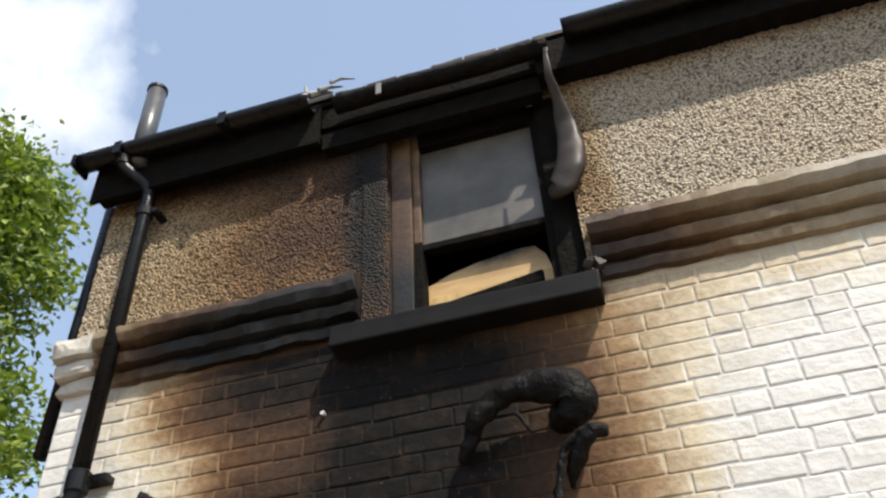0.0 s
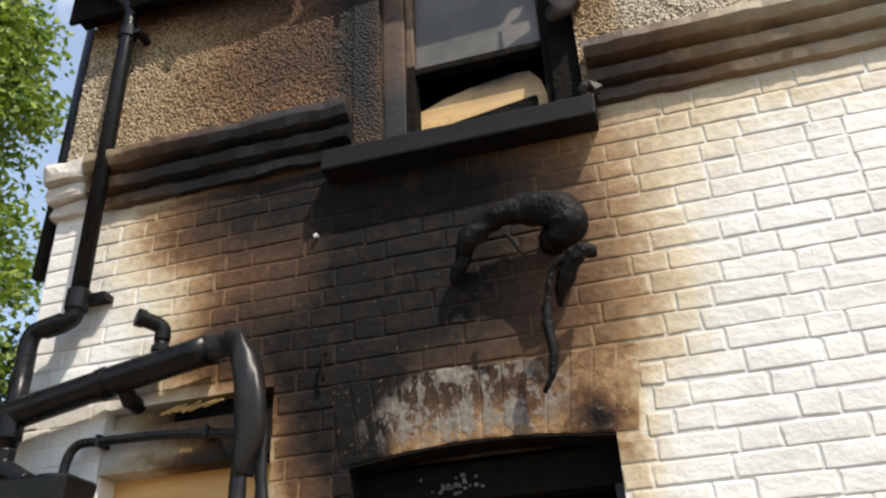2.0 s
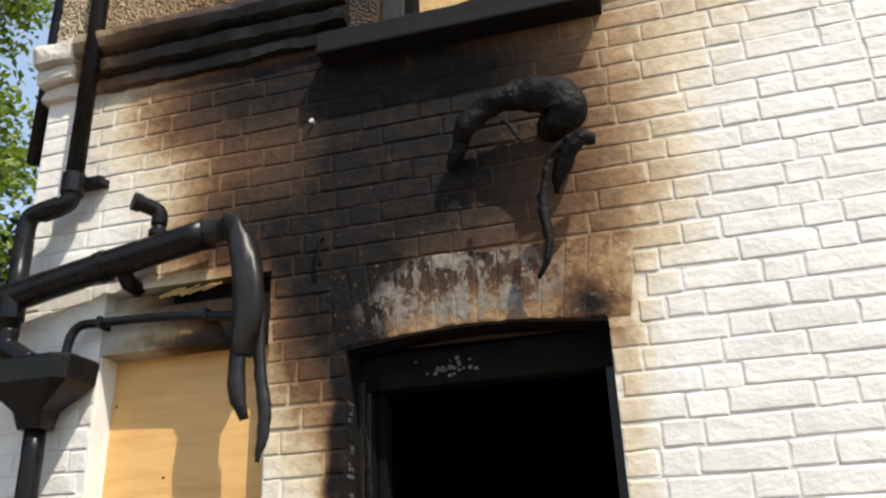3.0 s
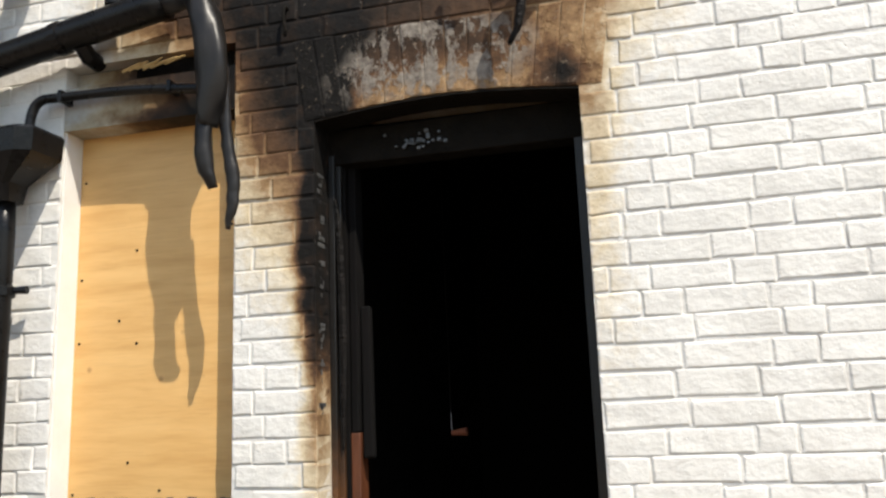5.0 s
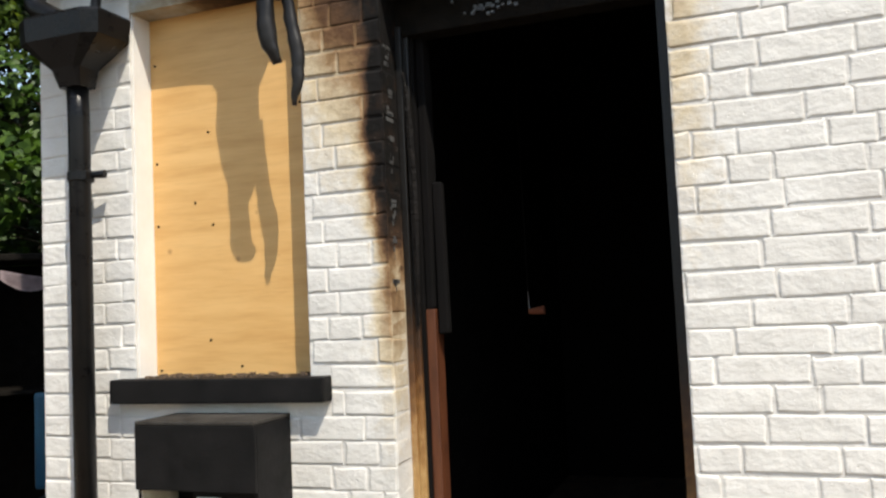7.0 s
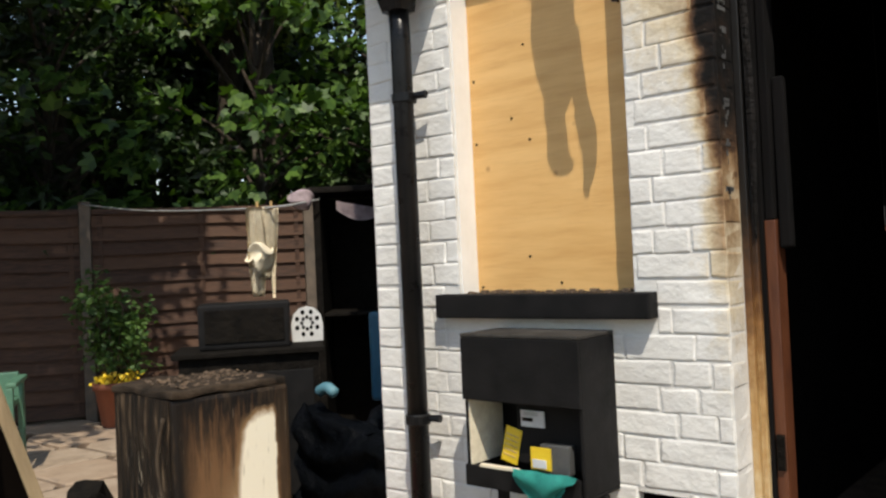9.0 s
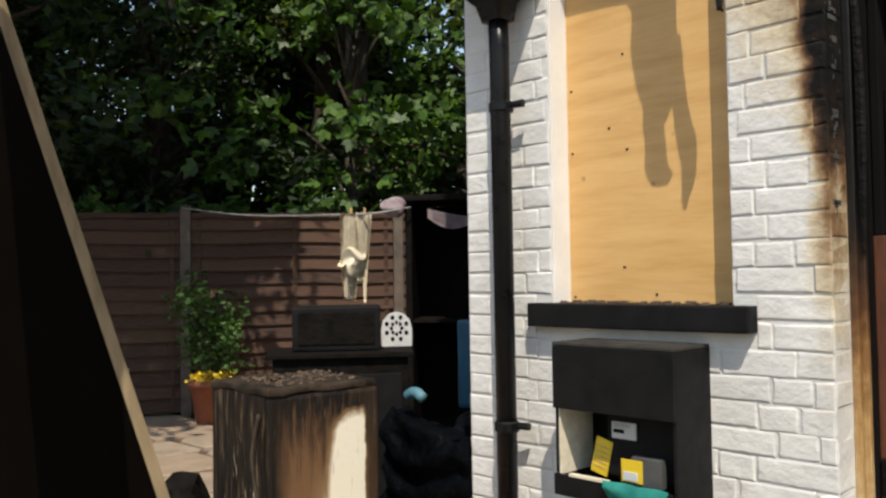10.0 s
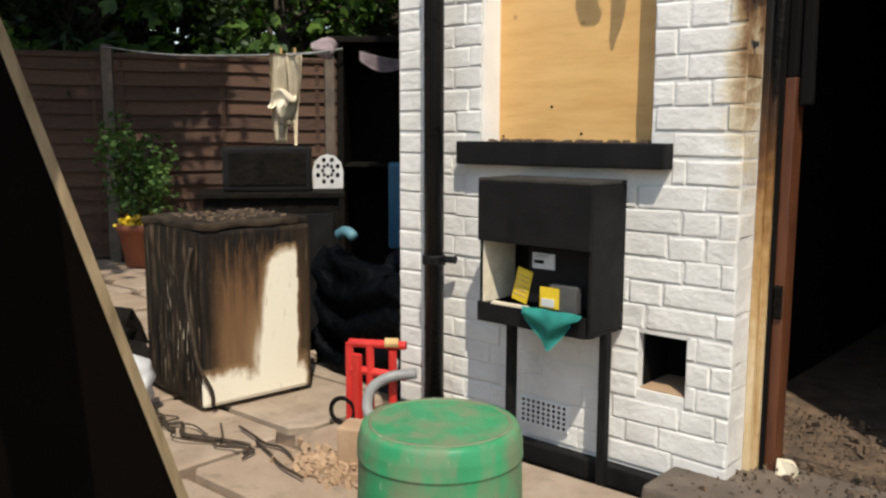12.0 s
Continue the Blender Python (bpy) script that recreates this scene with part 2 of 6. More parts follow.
def make_machine_front():
    m = Mat("charred_enamel", 0.6, spec=0.15)
    run = m.noise(14, 5, 0.65, (3.0, 3.0, 0.3))
    c = m.ramp(run, (0.42, (0.006, 0.005, 0.004)), (0.56, (0.024, 0.016, 0.01)), (0.68, (0.12, 0.082, 0.05)))
    streak = m.range(m.noise(42, 4, 0.65, (1.6, 1.6, 0.22)), 0.61, 0.69)
    sep = m.n.new("ShaderNodeSeparateXYZ")
    m.l.new(m.pos, sep.inputs[0])
    where = m.math("MULTIPLY", m.range(sep.outputs[2], 0.56, 0.4), m.range(sep.outputs[0], -1.04, -0.86), True)
    c = m.mix(m.math("MULTIPLY", streak, where, True), c, (0.5, 0.42, 0.3))
    return m.color(c).bump(m.noise(22, 5, 0.6, (1.6, 1.6, 0.4)), 0.7, 0.015).m


def make_tub(name, dust):
    m = Mat(name, 0.42, spec=0.4)
    c = m.ramp(m.noise(5, 4), (0.3, (0.03, 0.2, 0.085)), (0.7, (0.04, 0.29, 0.12)))
    grey = m.range(m.noise(7, 5, 0.65, (1.4, 1.4, 0.6), (3, 1, 0)), 0.5 - dust, 0.66 - dust)
    c = m.mix(m.math("MULTIPLY", grey, 0.8), c, (0.16, 0.18, 0.105))
    scuff = m.range(m.noise(38, 4, 0.7, (1, 1, 0.5)), 0.64, 0.7)
    c = m.mix(m.math("MULTIPLY", scuff, 0.5), c, (0.34, 0.45, 0.3))
    mud = m.range(m.noise(9, 5, 0.7, (1, 1, 1), (0, 5, 2)), 0.66 - dust, 0.78 - dust)
    c = m.mix(m.math("MULTIPLY", mud, 0.75), c, (0.15, 0.115, 0.075))
    return m.color(c).rough(m.ramp(grey, (0, (0.35, 0.35, 0.35)), (1, (0.75, 0.75, 0.75)))).bump(m.noise(60, 3), 0.1, 0.003).m


def make_leaf(name, dark, light):
    m = Mat(name, 0.5, spec=0.35)
    c = m.ramp(m.island(), (0.0, dark), (1.0, light))
    m.color(c)
    tr = m.n.new("ShaderNodeBsdfTranslucent")
    m.l.new(m.mix(1.0, c, (1.3, 1.5, 0.5), "MULTIPLY"), tr.inputs["Color"])
    mx = m.n.new("ShaderNodeMixShader")
    mx.inputs[0].default_value = 0.24
    out = m.n["Material Output"]
    m.l.new(m.p.outputs[0], mx.inputs[1])
    m.l.new(tr.outputs[0], mx.inputs[2])
    m.l.new(mx.outputs[0], out.inputs["Surface"])
    return m.m


def make_fence():
    m = Mat("weathered_fence_wood", 0.85)
    g = m.noise(9, 5, 0.6, (1, 1, 9))
    c = m.ramp(g, (0.3, (0.016, 0.0075, 0.004)), (0.7, (0.066, 0.03, 0.016)))
    c = m.mix(m.range(m.random(), 0.0, 2.4), c, (0.12, 0.06, 0.032))
    return m.color(c).bump(m.noise(60, 4, 0.6, (0.4, 0.4, 4)), 0.4, 0.006).m


def make_slab():
    m = Mat("paving_stone", 0.85)
    c = m.ramp(m.noise(5, 6, 0.65), (0.3, (0.2, 0.15, 0.105)), (0.7, (0.37, 0.3, 0.225)))
    c = m.mix(m.math("MULTIPLY", m.random(), 0.5), c, (0.3, 0.2, 0.125))
    c = m.mix(m.math("MULTIPLY", m.range(m.noise(14, 5, 0.7), 0.55, 0.75), 0.6), c, (0.09, 0.075, 0.06))
    return m.color(c).bump(m.noise(70, 5), 0.4, 0.006).m


def make_lintel():
    """Soldier bricks under a smoked skim that flakes off in pale grey patches."""
    m = Mat("flaking_plaster", 0.85, spec=0.2)
    base = m.ramp(m.noise(9, 5), (0.3, (0.62, 0.58, 0.52)), (0.7, (0.76, 0.73, 0.68)))
    col, fac = smoked(m, base, SMOKE + [(1.4, 2.3, 0.2, 0.2, 0.14), (1.85, 2.3, 0.25, 0.15, 0.14)], 0.45)
    patch = m.range(m.noise(15, 6, 0.68, (1.25, 1, 0.8), (2.2, 0, 0.4)), 0.47, 0.53)
    near = m.range(m.soot([(1.72, 2.36, 0.27, 0.13, 1.3), (1.52, 2.3, 0.22, 0.09, 0.5)]), 0.25, 0.75)
    col = m.mix(m.math("MULTIPLY", patch, near, True), col, m.ramp(m.noise(40, 4), (0.35, (0.12, 0.1, 0.085)), (0.65, (0.25, 0.22, 0.185))))
    fleck = m.math("MULTIPLY", m.range(m.noise(42, 5, 0.7), 0.6, 0.68), m.range(fac, 0.3, 0.5))
    col = m.mix(m.math("MULTIPLY", fleck, 0.45, True), col, (0.3, 0.23, 0.165))
    return m.color(col).bump(patch, 0.5, 0.005).bump(m.noise(40, 5), 0.5, 0.006).m


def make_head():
    """Window head: white paint greyed for shade, browned by smoke towards the burnt pipe."""
    m = Mat("shade_greyed_head_paint", 0.65, spec=0.2)
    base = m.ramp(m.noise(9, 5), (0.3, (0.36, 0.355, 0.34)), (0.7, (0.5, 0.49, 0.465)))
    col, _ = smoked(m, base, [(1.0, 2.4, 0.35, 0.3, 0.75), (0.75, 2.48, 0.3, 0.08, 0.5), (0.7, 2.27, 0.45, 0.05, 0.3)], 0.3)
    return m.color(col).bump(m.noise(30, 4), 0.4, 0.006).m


def make_glass_sooty():
    m = Mat("sooted_glass", 0.45, spec=0.25)
    return m.color(m.ramp(m.noise(5, 5), (0.3, (0.085, 0.08, 0.074)), (0.7, (0.16, 0.15, 0.14)))).m


def make_wood(name, lo, hi, rough=0.6):
    m = Mat(name, rough)
    g = m.noise(8, 5, 0.6, (5, 5, 0.6))
    c = m.ramp(g, (0.3, lo), (0.7, hi))
    k = m.range(m.voronoi(4.5), 0.12, 0.03)
    c = m.mix(m.math("MULTIPLY", k, 0.7, True), c, tuple(v * 0.25 for v in lo))
    return m.color(c).bump(m.noise(50, 4, 0.6, (4, 4, 0.5)), 0.25, 0.004).m


BRICK, MORTAR, RENDER, CORNICE = make_paint_brick(), make_paint_brick("painted_joint", 0.1), make_render(), make_cornice()
PLY, PLY2, LINTEL, FRAME = make_ply(), make_ply_smoked(), make_lintel(), make_frame_burnt()
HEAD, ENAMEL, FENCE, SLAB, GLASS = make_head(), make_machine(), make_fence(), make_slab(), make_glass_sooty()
# leaf green taken near black: the shade within the crowns is in this colour
LEAF = make_leaf("shaded_broad_leaf", (0.002, 0.006, 0.0015), (0.026, 0.052, 0.008))
MAPLE = make_leaf("maple_leaf", (0.018, 0.05, 0.007), (0.085, 0.155, 0.022))
LEAF2 = make_leaf("feathery_leaf", (0.05, 0.095, 0.015), (0.31, 0.37, 0.07))
LEAF3 = make_leaf("shrub_leaf", (0.018, 0.05, 0.009), (0.08, 0.145, 0.028))
BLACK = make_plain("black_paint", (0.006, 0.006, 0.006), (0.013, 0.012, 0.012), 12, 0.6, spec=0.12)
PVC = make_plain("black_plastic_pipe", (0.005, 0.005, 0.0055), (0.011, 0.0105, 0.0105), 10, 0.3, spec=0.2)
MELT = make_plain("melted_plastic", (0.005, 0.005, 0.005), (0.016, 0.014, 0.013), 24, 0.45, spec=0.08, bump=1.0, dist=0.012, fine=45)
CHAR = make_plain("charred_timber", (0.004, 0.0035, 0.003), (0.012, 0.01, 0.008), 18, 0.85, spec=0.07, bump=0.8, dist=0.012, fine=40)
# near-black: soot in the burnt rooms, and shade painted into small holes
SOOT_SHADE = make_plain("soot_and_hole_shade", (0.003, 0.003, 0.003), (0.007, 0.006, 0.006), 5, 0.95, spec=0.1)
WHITE = make_plain("white_paint", (0.72, 0.71, 0.68), (0.82, 0.81, 0.79), 6, 0.5)
TILE = make_plain("roof_tile", (0.03, 0.026, 0.024), (0.075, 0.06, 0.05), 14, 0.8)
BARK = make_plain("bark", (0.02, 0.014, 0.009), (0.06, 0.043, 0.028), 14, 0.9, bump=0.8, dist=0.03, fine=30, stretch=(1, 1, 0.3))
GREEN, DIRT = make_tub("green_plastic", 0.06), make_tub("dusty_green_top", 0.2)
TEAL = make_plain("teal_cloth", (0.025, 0.28, 0.235), (0.05, 0.4, 0.33), 30, 0.8)
CLOTH = make_plain("cream_cloth", (0.62, 0.53, 0.38), (0.82, 0.74, 0.57), 25, 0.9)
MAUVE = make_plain("faded_mauve_cloth", (0.2, 0.15, 0.16), (0.34, 0.27, 0.28), 25, 0.9)
TERRA = make_plain("terracotta", (0.2, 0.06, 0.03), (0.3, 0.1, 0.05), 8, 0.7)
YELLOW = make_plain("yellow_plastic", (0.68, 0.46, 0.015), (0.8, 0.56, 0.03), 9, 0.45)
PAPER = make_plain("white_plastic", (0.5, 0.5, 0.5), (0.68, 0.68, 0.67), 9, 0.5)
RED = make_plain("red_metal", (0.42, 0.018, 0.015), (0.62, 0.035, 0.025), 8, 0.4)
GREY = make_plain("grey_plastic", (0.17, 0.17, 0.165), (0.3, 0.3, 0.29), 9, 0.5)
STACK = make_plain("dark_grey_plastic", (0.05, 0.05, 0.05), (0.1, 0.1, 0.098), 9, 0.35)
REDWOOD = make_wood("red_brown_timber", (0.06, 0.018, 0.007), (0.13, 0.043, 0.016), 0.5)
POSTWOOD = make_wood("knotty_brown_timber", (0.018, 0.0075, 0.003), (0.052, 0.022, 0.008), 0.7)
EDGE = make_wood("raw_board_edge", (0.17, 0.12, 0.06), (0.33, 0.24, 0.135), 0.75)
LATH = make_wood("raw_split_wood", (0.42, 0.26, 0.09), (0.62, 0.42, 0.18), 0.7)
SOIL = make_plain("ash_and_soil", (0.045, 0.031, 0.021), (0.17, 0.112, 0.068), 12, 0.95, bump=0.8, dist=0.02, fine=45)
CONCRETE = make_plain("grey_concrete", (0.06, 0.047, 0.037), (0.145, 0.112, 0.083), 9, 0.9, bump=0.5, dist=0.01)
CLAY = make_plain("pale_clay_brick", (0.3, 0.19, 0.11), (0.42, 0.29, 0.18), 9, 0.85)
STREAK = make_machine_front()
ASHY = make_plain("ash_dusted_metal", (0.007, 0.006, 0.005), (0.07, 0.05, 0.034), 8, 0.85, spec=0.1, bump=0.7, dist=0.01, fine=60)
# black plastic sunk deeper still, so the heap's shade is in its colour
BAG = make_plain("shade_dark_bag_plastic", (0.002, 0.003, 0.004), (0.004, 0.005, 0.008), 14, 0.55, spec=0.12, bump=0.6, dist=0.03, fine=22)
CABLE = make_plain("scorched_cable", (0.02, 0.015, 0.011), (0.075, 0.055, 0.038), 20, 0.8, spec=0.1)
# board face: an even brown close to black
BOARD = make_plain("near_black_board", (0.002, 0.0013, 0.001), (0.004, 0.0025, 0.0016), 4, 0.9, spec=0.03, stretch=(1, 1, 0.3))
WARP = make_plain("warped_grey_plastic", (0.008, 0.0075, 0.0075), (0.022, 0.02, 0.019), 6, 0.38, spec=0.25, bump=0.25, dist=0.004, fine=40)
DUSTY = make_plain("dusty_black_paint", (0.014, 0.013, 0.012), (0.07, 0.064, 0.057), 9, 0.8, spec=0.1)
BROWNED = make_plain("smoke_browned_plastic", (0.018, 0.013, 0.01), (0.05, 0.036, 0.027), 7, 0.5, spec=0.3, bump=0.3, dist=0.005, fine=40)
STONE = make_plain("painted_stone", (0.44, 0.4, 0.34), (0.64, 0.6, 0.53), 8, 0.7, bump=0.6, dist=0.01, fine=50)
LIDBLUE = make_plain("pale_blue_plastic", (0.06, 0.16, 0.2), (0.1, 0.22, 0.26), 9, 0.5)
BLUE = make_plain("blue_plastic", (0.01, 0.07, 0.12), (0.02, 0.11, 0.18), 9, 0.5)
PLANTGREEN = make_plain("dull_green_plastic", (0.05, 0.12, 0.08), (0.08, 0.18, 0.11), 9, 0.5)


# ---- mesh helpers ----
def box(bm, lo, hi, bevel=0.0, turn=None):
    """A block between two corners; turn: a pose that carries it."""
    lo, hi = Vector(lo), Vector(hi)
    made = bmesh.ops.create_cube(bm, size=1.0)["verts"]
    for v in made:
        v.co = Vector(((lo[i] + hi[i]) / 2 + v.co[i] * (hi[i] - lo[i]) for i in range(3)))
    if bevel:
        edges = list({e for v in made for e in v.link_edges})
        made = list({v for f in bmesh.ops.bevel(bm, geom=edges, offset=bevel, segments=2, affect="EDGES", profile=0.6)["faces"] for v in f.verts} | set(v for v in made if v.is_valid))
    if turn is not None:
        for v in made:
            v.co = turn @ v.co
    return made


def tube(bm, pts, radii, seg=14, cap=True, squash=None):
    """A pipe through points, with a radius for each; squash: flattening of each ring."""
    pts = [Vector(p) for p in pts]
    if not isinstance(radii, (list, tuple)):
        radii = [radii] * len(pts)
    rings, side = [], None
    for i, p in enumerate(pts):
        d = (pts[min(i + 1, len(pts) - 1)] - pts[max(i - 1, 0)]).normalized()
        if side is None:
            side = d.cross(Vector((0.13, 0.97, 0.2))).normalized()
        side = (side - d * side.dot(d)).normalized()
        up = d.cross(side)
        k = squash[i] if squash else 1.0
        rings.append([bm.verts.new(p + radii[i] * (math.cos(a) * side + k * math.sin(a) * up)) for a in (2 * math.pi * j / seg for j in range(seg))])
    for a, b in zip(rings, rings[1:]):
        for j in range(seg):
            bm.faces.new((a[j], a[(j + 1) % seg], b[(j + 1) % seg], b[j]))
    if cap:
        bm.faces.new(rings[0][::-1])
        bm.faces.new(rings[-1])


def curve(pts, steps=6):
    """Catmull-Rom points through a few places."""
    p = [Vector(q) for q in pts]
    p = [2 * p[0] - p[1]] + p + [2 * p[-1] - p[-2]]
    out = []
    for i in range(1, len(p) - 2):
        for s in range(steps):
            t = s / steps
            out.append(0.5 * (2 * p[i] + (p[i + 1] - p[i - 1]) * t + (2 * p[i - 1] - 5 * p[i] + 4 * p[i + 1] - p[i + 2]) * t * t + (3 * p[i] - p[i - 1] - 3 * p[i + 1] + p[i + 2]) * t ** 3))
    return out + [p[-2]]


def spread(values, n):
    """Values laid evenly over n steps."""
    return [float(v) for v in np.interp(np.linspace(0, 1, n), np.linspace(0, 1, len(values)), values)]


def lathe(bm, centre, profile, seg=32):
    """A turned shape round an upright axis; profile: radius and height."""
    rings = [[bm.verts.new((centre[0] + r * math.cos(a), centre[1] + r * math.sin(a), centre[2] + z)) for a in (2 * math.pi * j / seg for j in range(seg))] for r, z in profile]
    for a, b in zip(rings, rings[1:]):
        for j in range(seg):
            bm.faces.new((a[j], a[(j + 1) % seg], b[(j + 1) % seg], b[j]))
    bm.faces.new(rings[0][::-1])
    bm.faces.new(rings[-1])


def prism(bm, outline, axis, lo, hi):
    """An outline (two of the three coordinates) drawn out along an axis."""
    def at(p, w):
        c = list(p)
        c.insert(axis, w)
        return bm.verts.new(c)
    a, b = [at(p, lo) for p in outline], [at(p, hi) for p in outline]
    n = len(outline)
    for i in range(n):
        bm.faces.new((a[i], a[(i + 1) % n], b[(i + 1) % n], b[i]))
    bm.faces.new(a[::-1])
    bm.faces.new(b)


def lumpy(bm, amount, scale, seed=0.0):
    for v in bm.verts:
        v.co += amount * noise.noise_vector(v.co * scale + Vector((seed, 0, 0)))


def finish(name, bm, material, smooth=False):
    bmesh.ops.recalc_face_normals(bm, faces=bm.faces)
    me = bpy.data.meshes.new(name)
    bm.to_mesh(me)
    bm.free()
    me.materials.append(material)
    if smooth:
        me.shade_smooth()
    return me


def thing(name, at, label, category, group="", kind=""):
    ob = new(name)
    ob.location, ob.empty_display_size = at, 0.05
    return tagged(ob, label, category, group, kind)


def part(name, bm, material, parent, label="", smooth=False):
    """One mesh, drawn in world places, as a part of a thing."""
    root = parent
    while root.parent:
        root = root.parent
    bmesh.ops.translate(bm, verts=bm.verts, vec=-root.location)
    ob = new(name, finish(name, bm, material, smooth))
    ob.parent = parent
    return tagged(ob, label)


def solo(name, bm, material, label, category, kind="", group="", smooth=False):
    return tagged(new(name, finish(name, bm, material, smooth)), label, category, group, kind)


def boxes(*pairs, bevel=0.0):
    bm = bmesh.new()
    for lo, hi in pairs:
        box(bm, lo, hi, bevel)
    return bm


def pipe(pts, radii, **k):
    bm = bmesh.new()
    tube(bm, pts, radii, **k)
    return bm


def rng(seed):
    return random.Random(seed)


def sheet(u0, v0, nu, nv, shape):
    """A cloth or panel: shape gives the place for u and v from 0 to 1, and it gets a thickness."""
    bm = bmesh.new()
    g = [[bm.verts.new(shape(i / nu, j / nv)) for j in range(nv + 1)] for i in range(nu + 1)]
    for i in range(nu):
        for j in range(nv):
            bm.faces.new((g[i][j], g[i + 1][j], g[i + 1][j + 1], g[i][j + 1]))
    bmesh.ops.solidify(bm, geom=bm.faces[:], thickness=0.003)
    return bm

# ---- the house: walls with their openings ----
CORNER, RIGHT, TOP = -0.05, 4.6, 4.6
WIN, DOOR, UP, HOLE = (0.35, 1.01, 1.0, 2.5), (1.29, 2.135, -0.2, 2.235), (1.405, 2.2, 3.38, 4.5), (0.99, 1.15, 0.25, 0.43)
OPENINGS = (WIN, DOOR, UP, HOLE)


def inside(x, z, holes, pad=0.0):
    return any(a - pad < x < b + pad and c - pad < z < d + pad for a, b, c, d in holes)


def pierced(x0, x1, z0, z1, y0, y1, holes):
    """A wall block with openings through it."""
    xs = sorted({x0, x1, *(v for h in holes for v in h[:2] if x0 < v < x1)})
    zs = sorted({z0, z1, *(v for h in holes for v in h[2:] if z0 < v < z1)})
    bm = bmesh.new()
    cells = {(i, j) for i in range(len(xs) - 1) for j in range(len(zs) - 1) if not inside((xs[i] + xs[i + 1]) / 2, (zs[j] + zs[j + 1]) / 2, holes)}
    for i, j in cells:
        a, b, c, d = xs[i], xs[i + 1], zs[j], zs[j + 1]
        def quad(*p):
            bm.faces.new([bm.verts.new(q) for q in p])
        quad((a, y0, c), (b, y0, c), (b, y0, d), (a, y0, d))
        quad((a, y1, c), (a, y1, d), (b, y1, d), (b, y1, c))
        if (i - 1, j) not in cells:
            quad((a, y0, c), (a, y0, d), (a, y1, d), (a, y1, c))
        if (i + 1, j) not in cells:
            quad((b, y0, c), (b, y1, c), (b, y1, d), (b, y0, d))
        if (i, j - 1) not in cells:
            quad((a, y0, c), (a, y1, c), (b, y1, c), (b, y0, c))
        if (i, j + 1) not in cells:
            quad((a, y0, d), (b, y0, d), (b, y1, d), (a, y1, d))
    bmesh.ops.remove_doubles(bm, verts=bm.verts, dist=1e-5)
    return bm


wall_front = solo("wall_front", pierced(CORNER, RIGHT, GROUND - 0.05, 3.4, 0.0026, 0.235, OPENINGS), MORTAR,
                  "white painted brick wall, scorched brown and black by fire above a door", "wall", "structure")
solo("wall_upper", pierced(CORNER, RIGHT, 3.4, TOP, 0.012, 0.235, OPENINGS), RENDER, "smoke-stained wall core behind pebbledash", "wall", "structure")
solo("wall_side", boxes(((CORNER, 0.236, GROUND - 0.05), (CORNER + 0.23, 5.0, TOP))), BRICK, "white painted side wall of the house", "wall", "structure")
solo("wall_far", boxes(((RIGHT - 0.23, 0.236, GROUND - 0.05), (RIGHT, 5.0, TOP)), ((CORNER + 0.231, 4.77, GROUND - 0.05), (RIGHT - 0.231, 5.0, TOP))), BRICK, "plain far walls of the house", "wall", "structure")
solo("wall_inner", boxes(((1.04, 0.24, 0.07), (1.1, 3.2, 2.78)), ((2.75, 0.24, 0.07), (2.8, 3.2, 2.78)), ((1.1, 3.2, 0.07), (2.75, 3.26, 2.78))), SOOT_SHADE, "soot-blackened plaster walls of the burnt room", "wall", "structure")
solo("ceiling", boxes(((CORNER + 0.235, 0.24, 2.8), (RIGHT - 0.235, 4.76, 2.95))), SOOT_SHADE, "soot-blackened ceiling of the burnt room", "ceiling", "structure")
solo("ceiling_upper", boxes(((CORNER + 0.235, 0.24, 4.5), (RIGHT - 0.235, 4.76, 4.58))), SOOT_SHADE, "soot-blackened upper ceiling", "ceiling", "structure")
solo("wall_upper_inner", boxes(((1.1, 1.6, 2.97), (2.9, 1.66, 4.49))), SOOT_SHADE, "sooted inner wall upstairs", "wall", "structure")
solo("floor", boxes(((CORNER + 0.235, 0.24, GROUND - 0.04), (RIGHT - 0.235, 4.76, 0.065))), SOIL, "burnt floor covered in ash and debris", "floor", "structure")


# pebbledash skin with real lumps
def dash(x0, x1, z0, z1, holes, step=0.0085):
    nx, nz = round((x1 - x0) / step), round((z1 - z0) / step)
    bm = bmesh.new()
    g = {}
    for i in range(nx + 1):
        for j in range(nz + 1):
            x, z = x0 + (x1 - x0) * i / nx, z0 + (z1 - z0) * j / nz
            if inside(x, z, holes, -0.001):
                continue
            h = 0.006 * noise.noise(Vector((x * 70, 3.0, z * 70))) + 0.003 * noise.noise(Vector((x * 31, 8.0, z * 31)))
            g[i, j] = bm.verts.new((x, -0.004 - max(0.0, h + 0.003) * 1.6, z))
    for i in range(nx):
        for j in range(nz):
            q = [g.get(k) for k in ((i, j), (i + 1, j), (i + 1, j + 1), (i, j + 1))]
            if all(q):
                bm.faces.new(q)
    return bm


solo("render_coat", dash(CORNER - 0.01, 3.9, 3.5, 4.56, [UP]), RENDER, "beige pebbledash render, smoke-stained, with eaves shade painted into its top", "render", "structure", smooth=True)


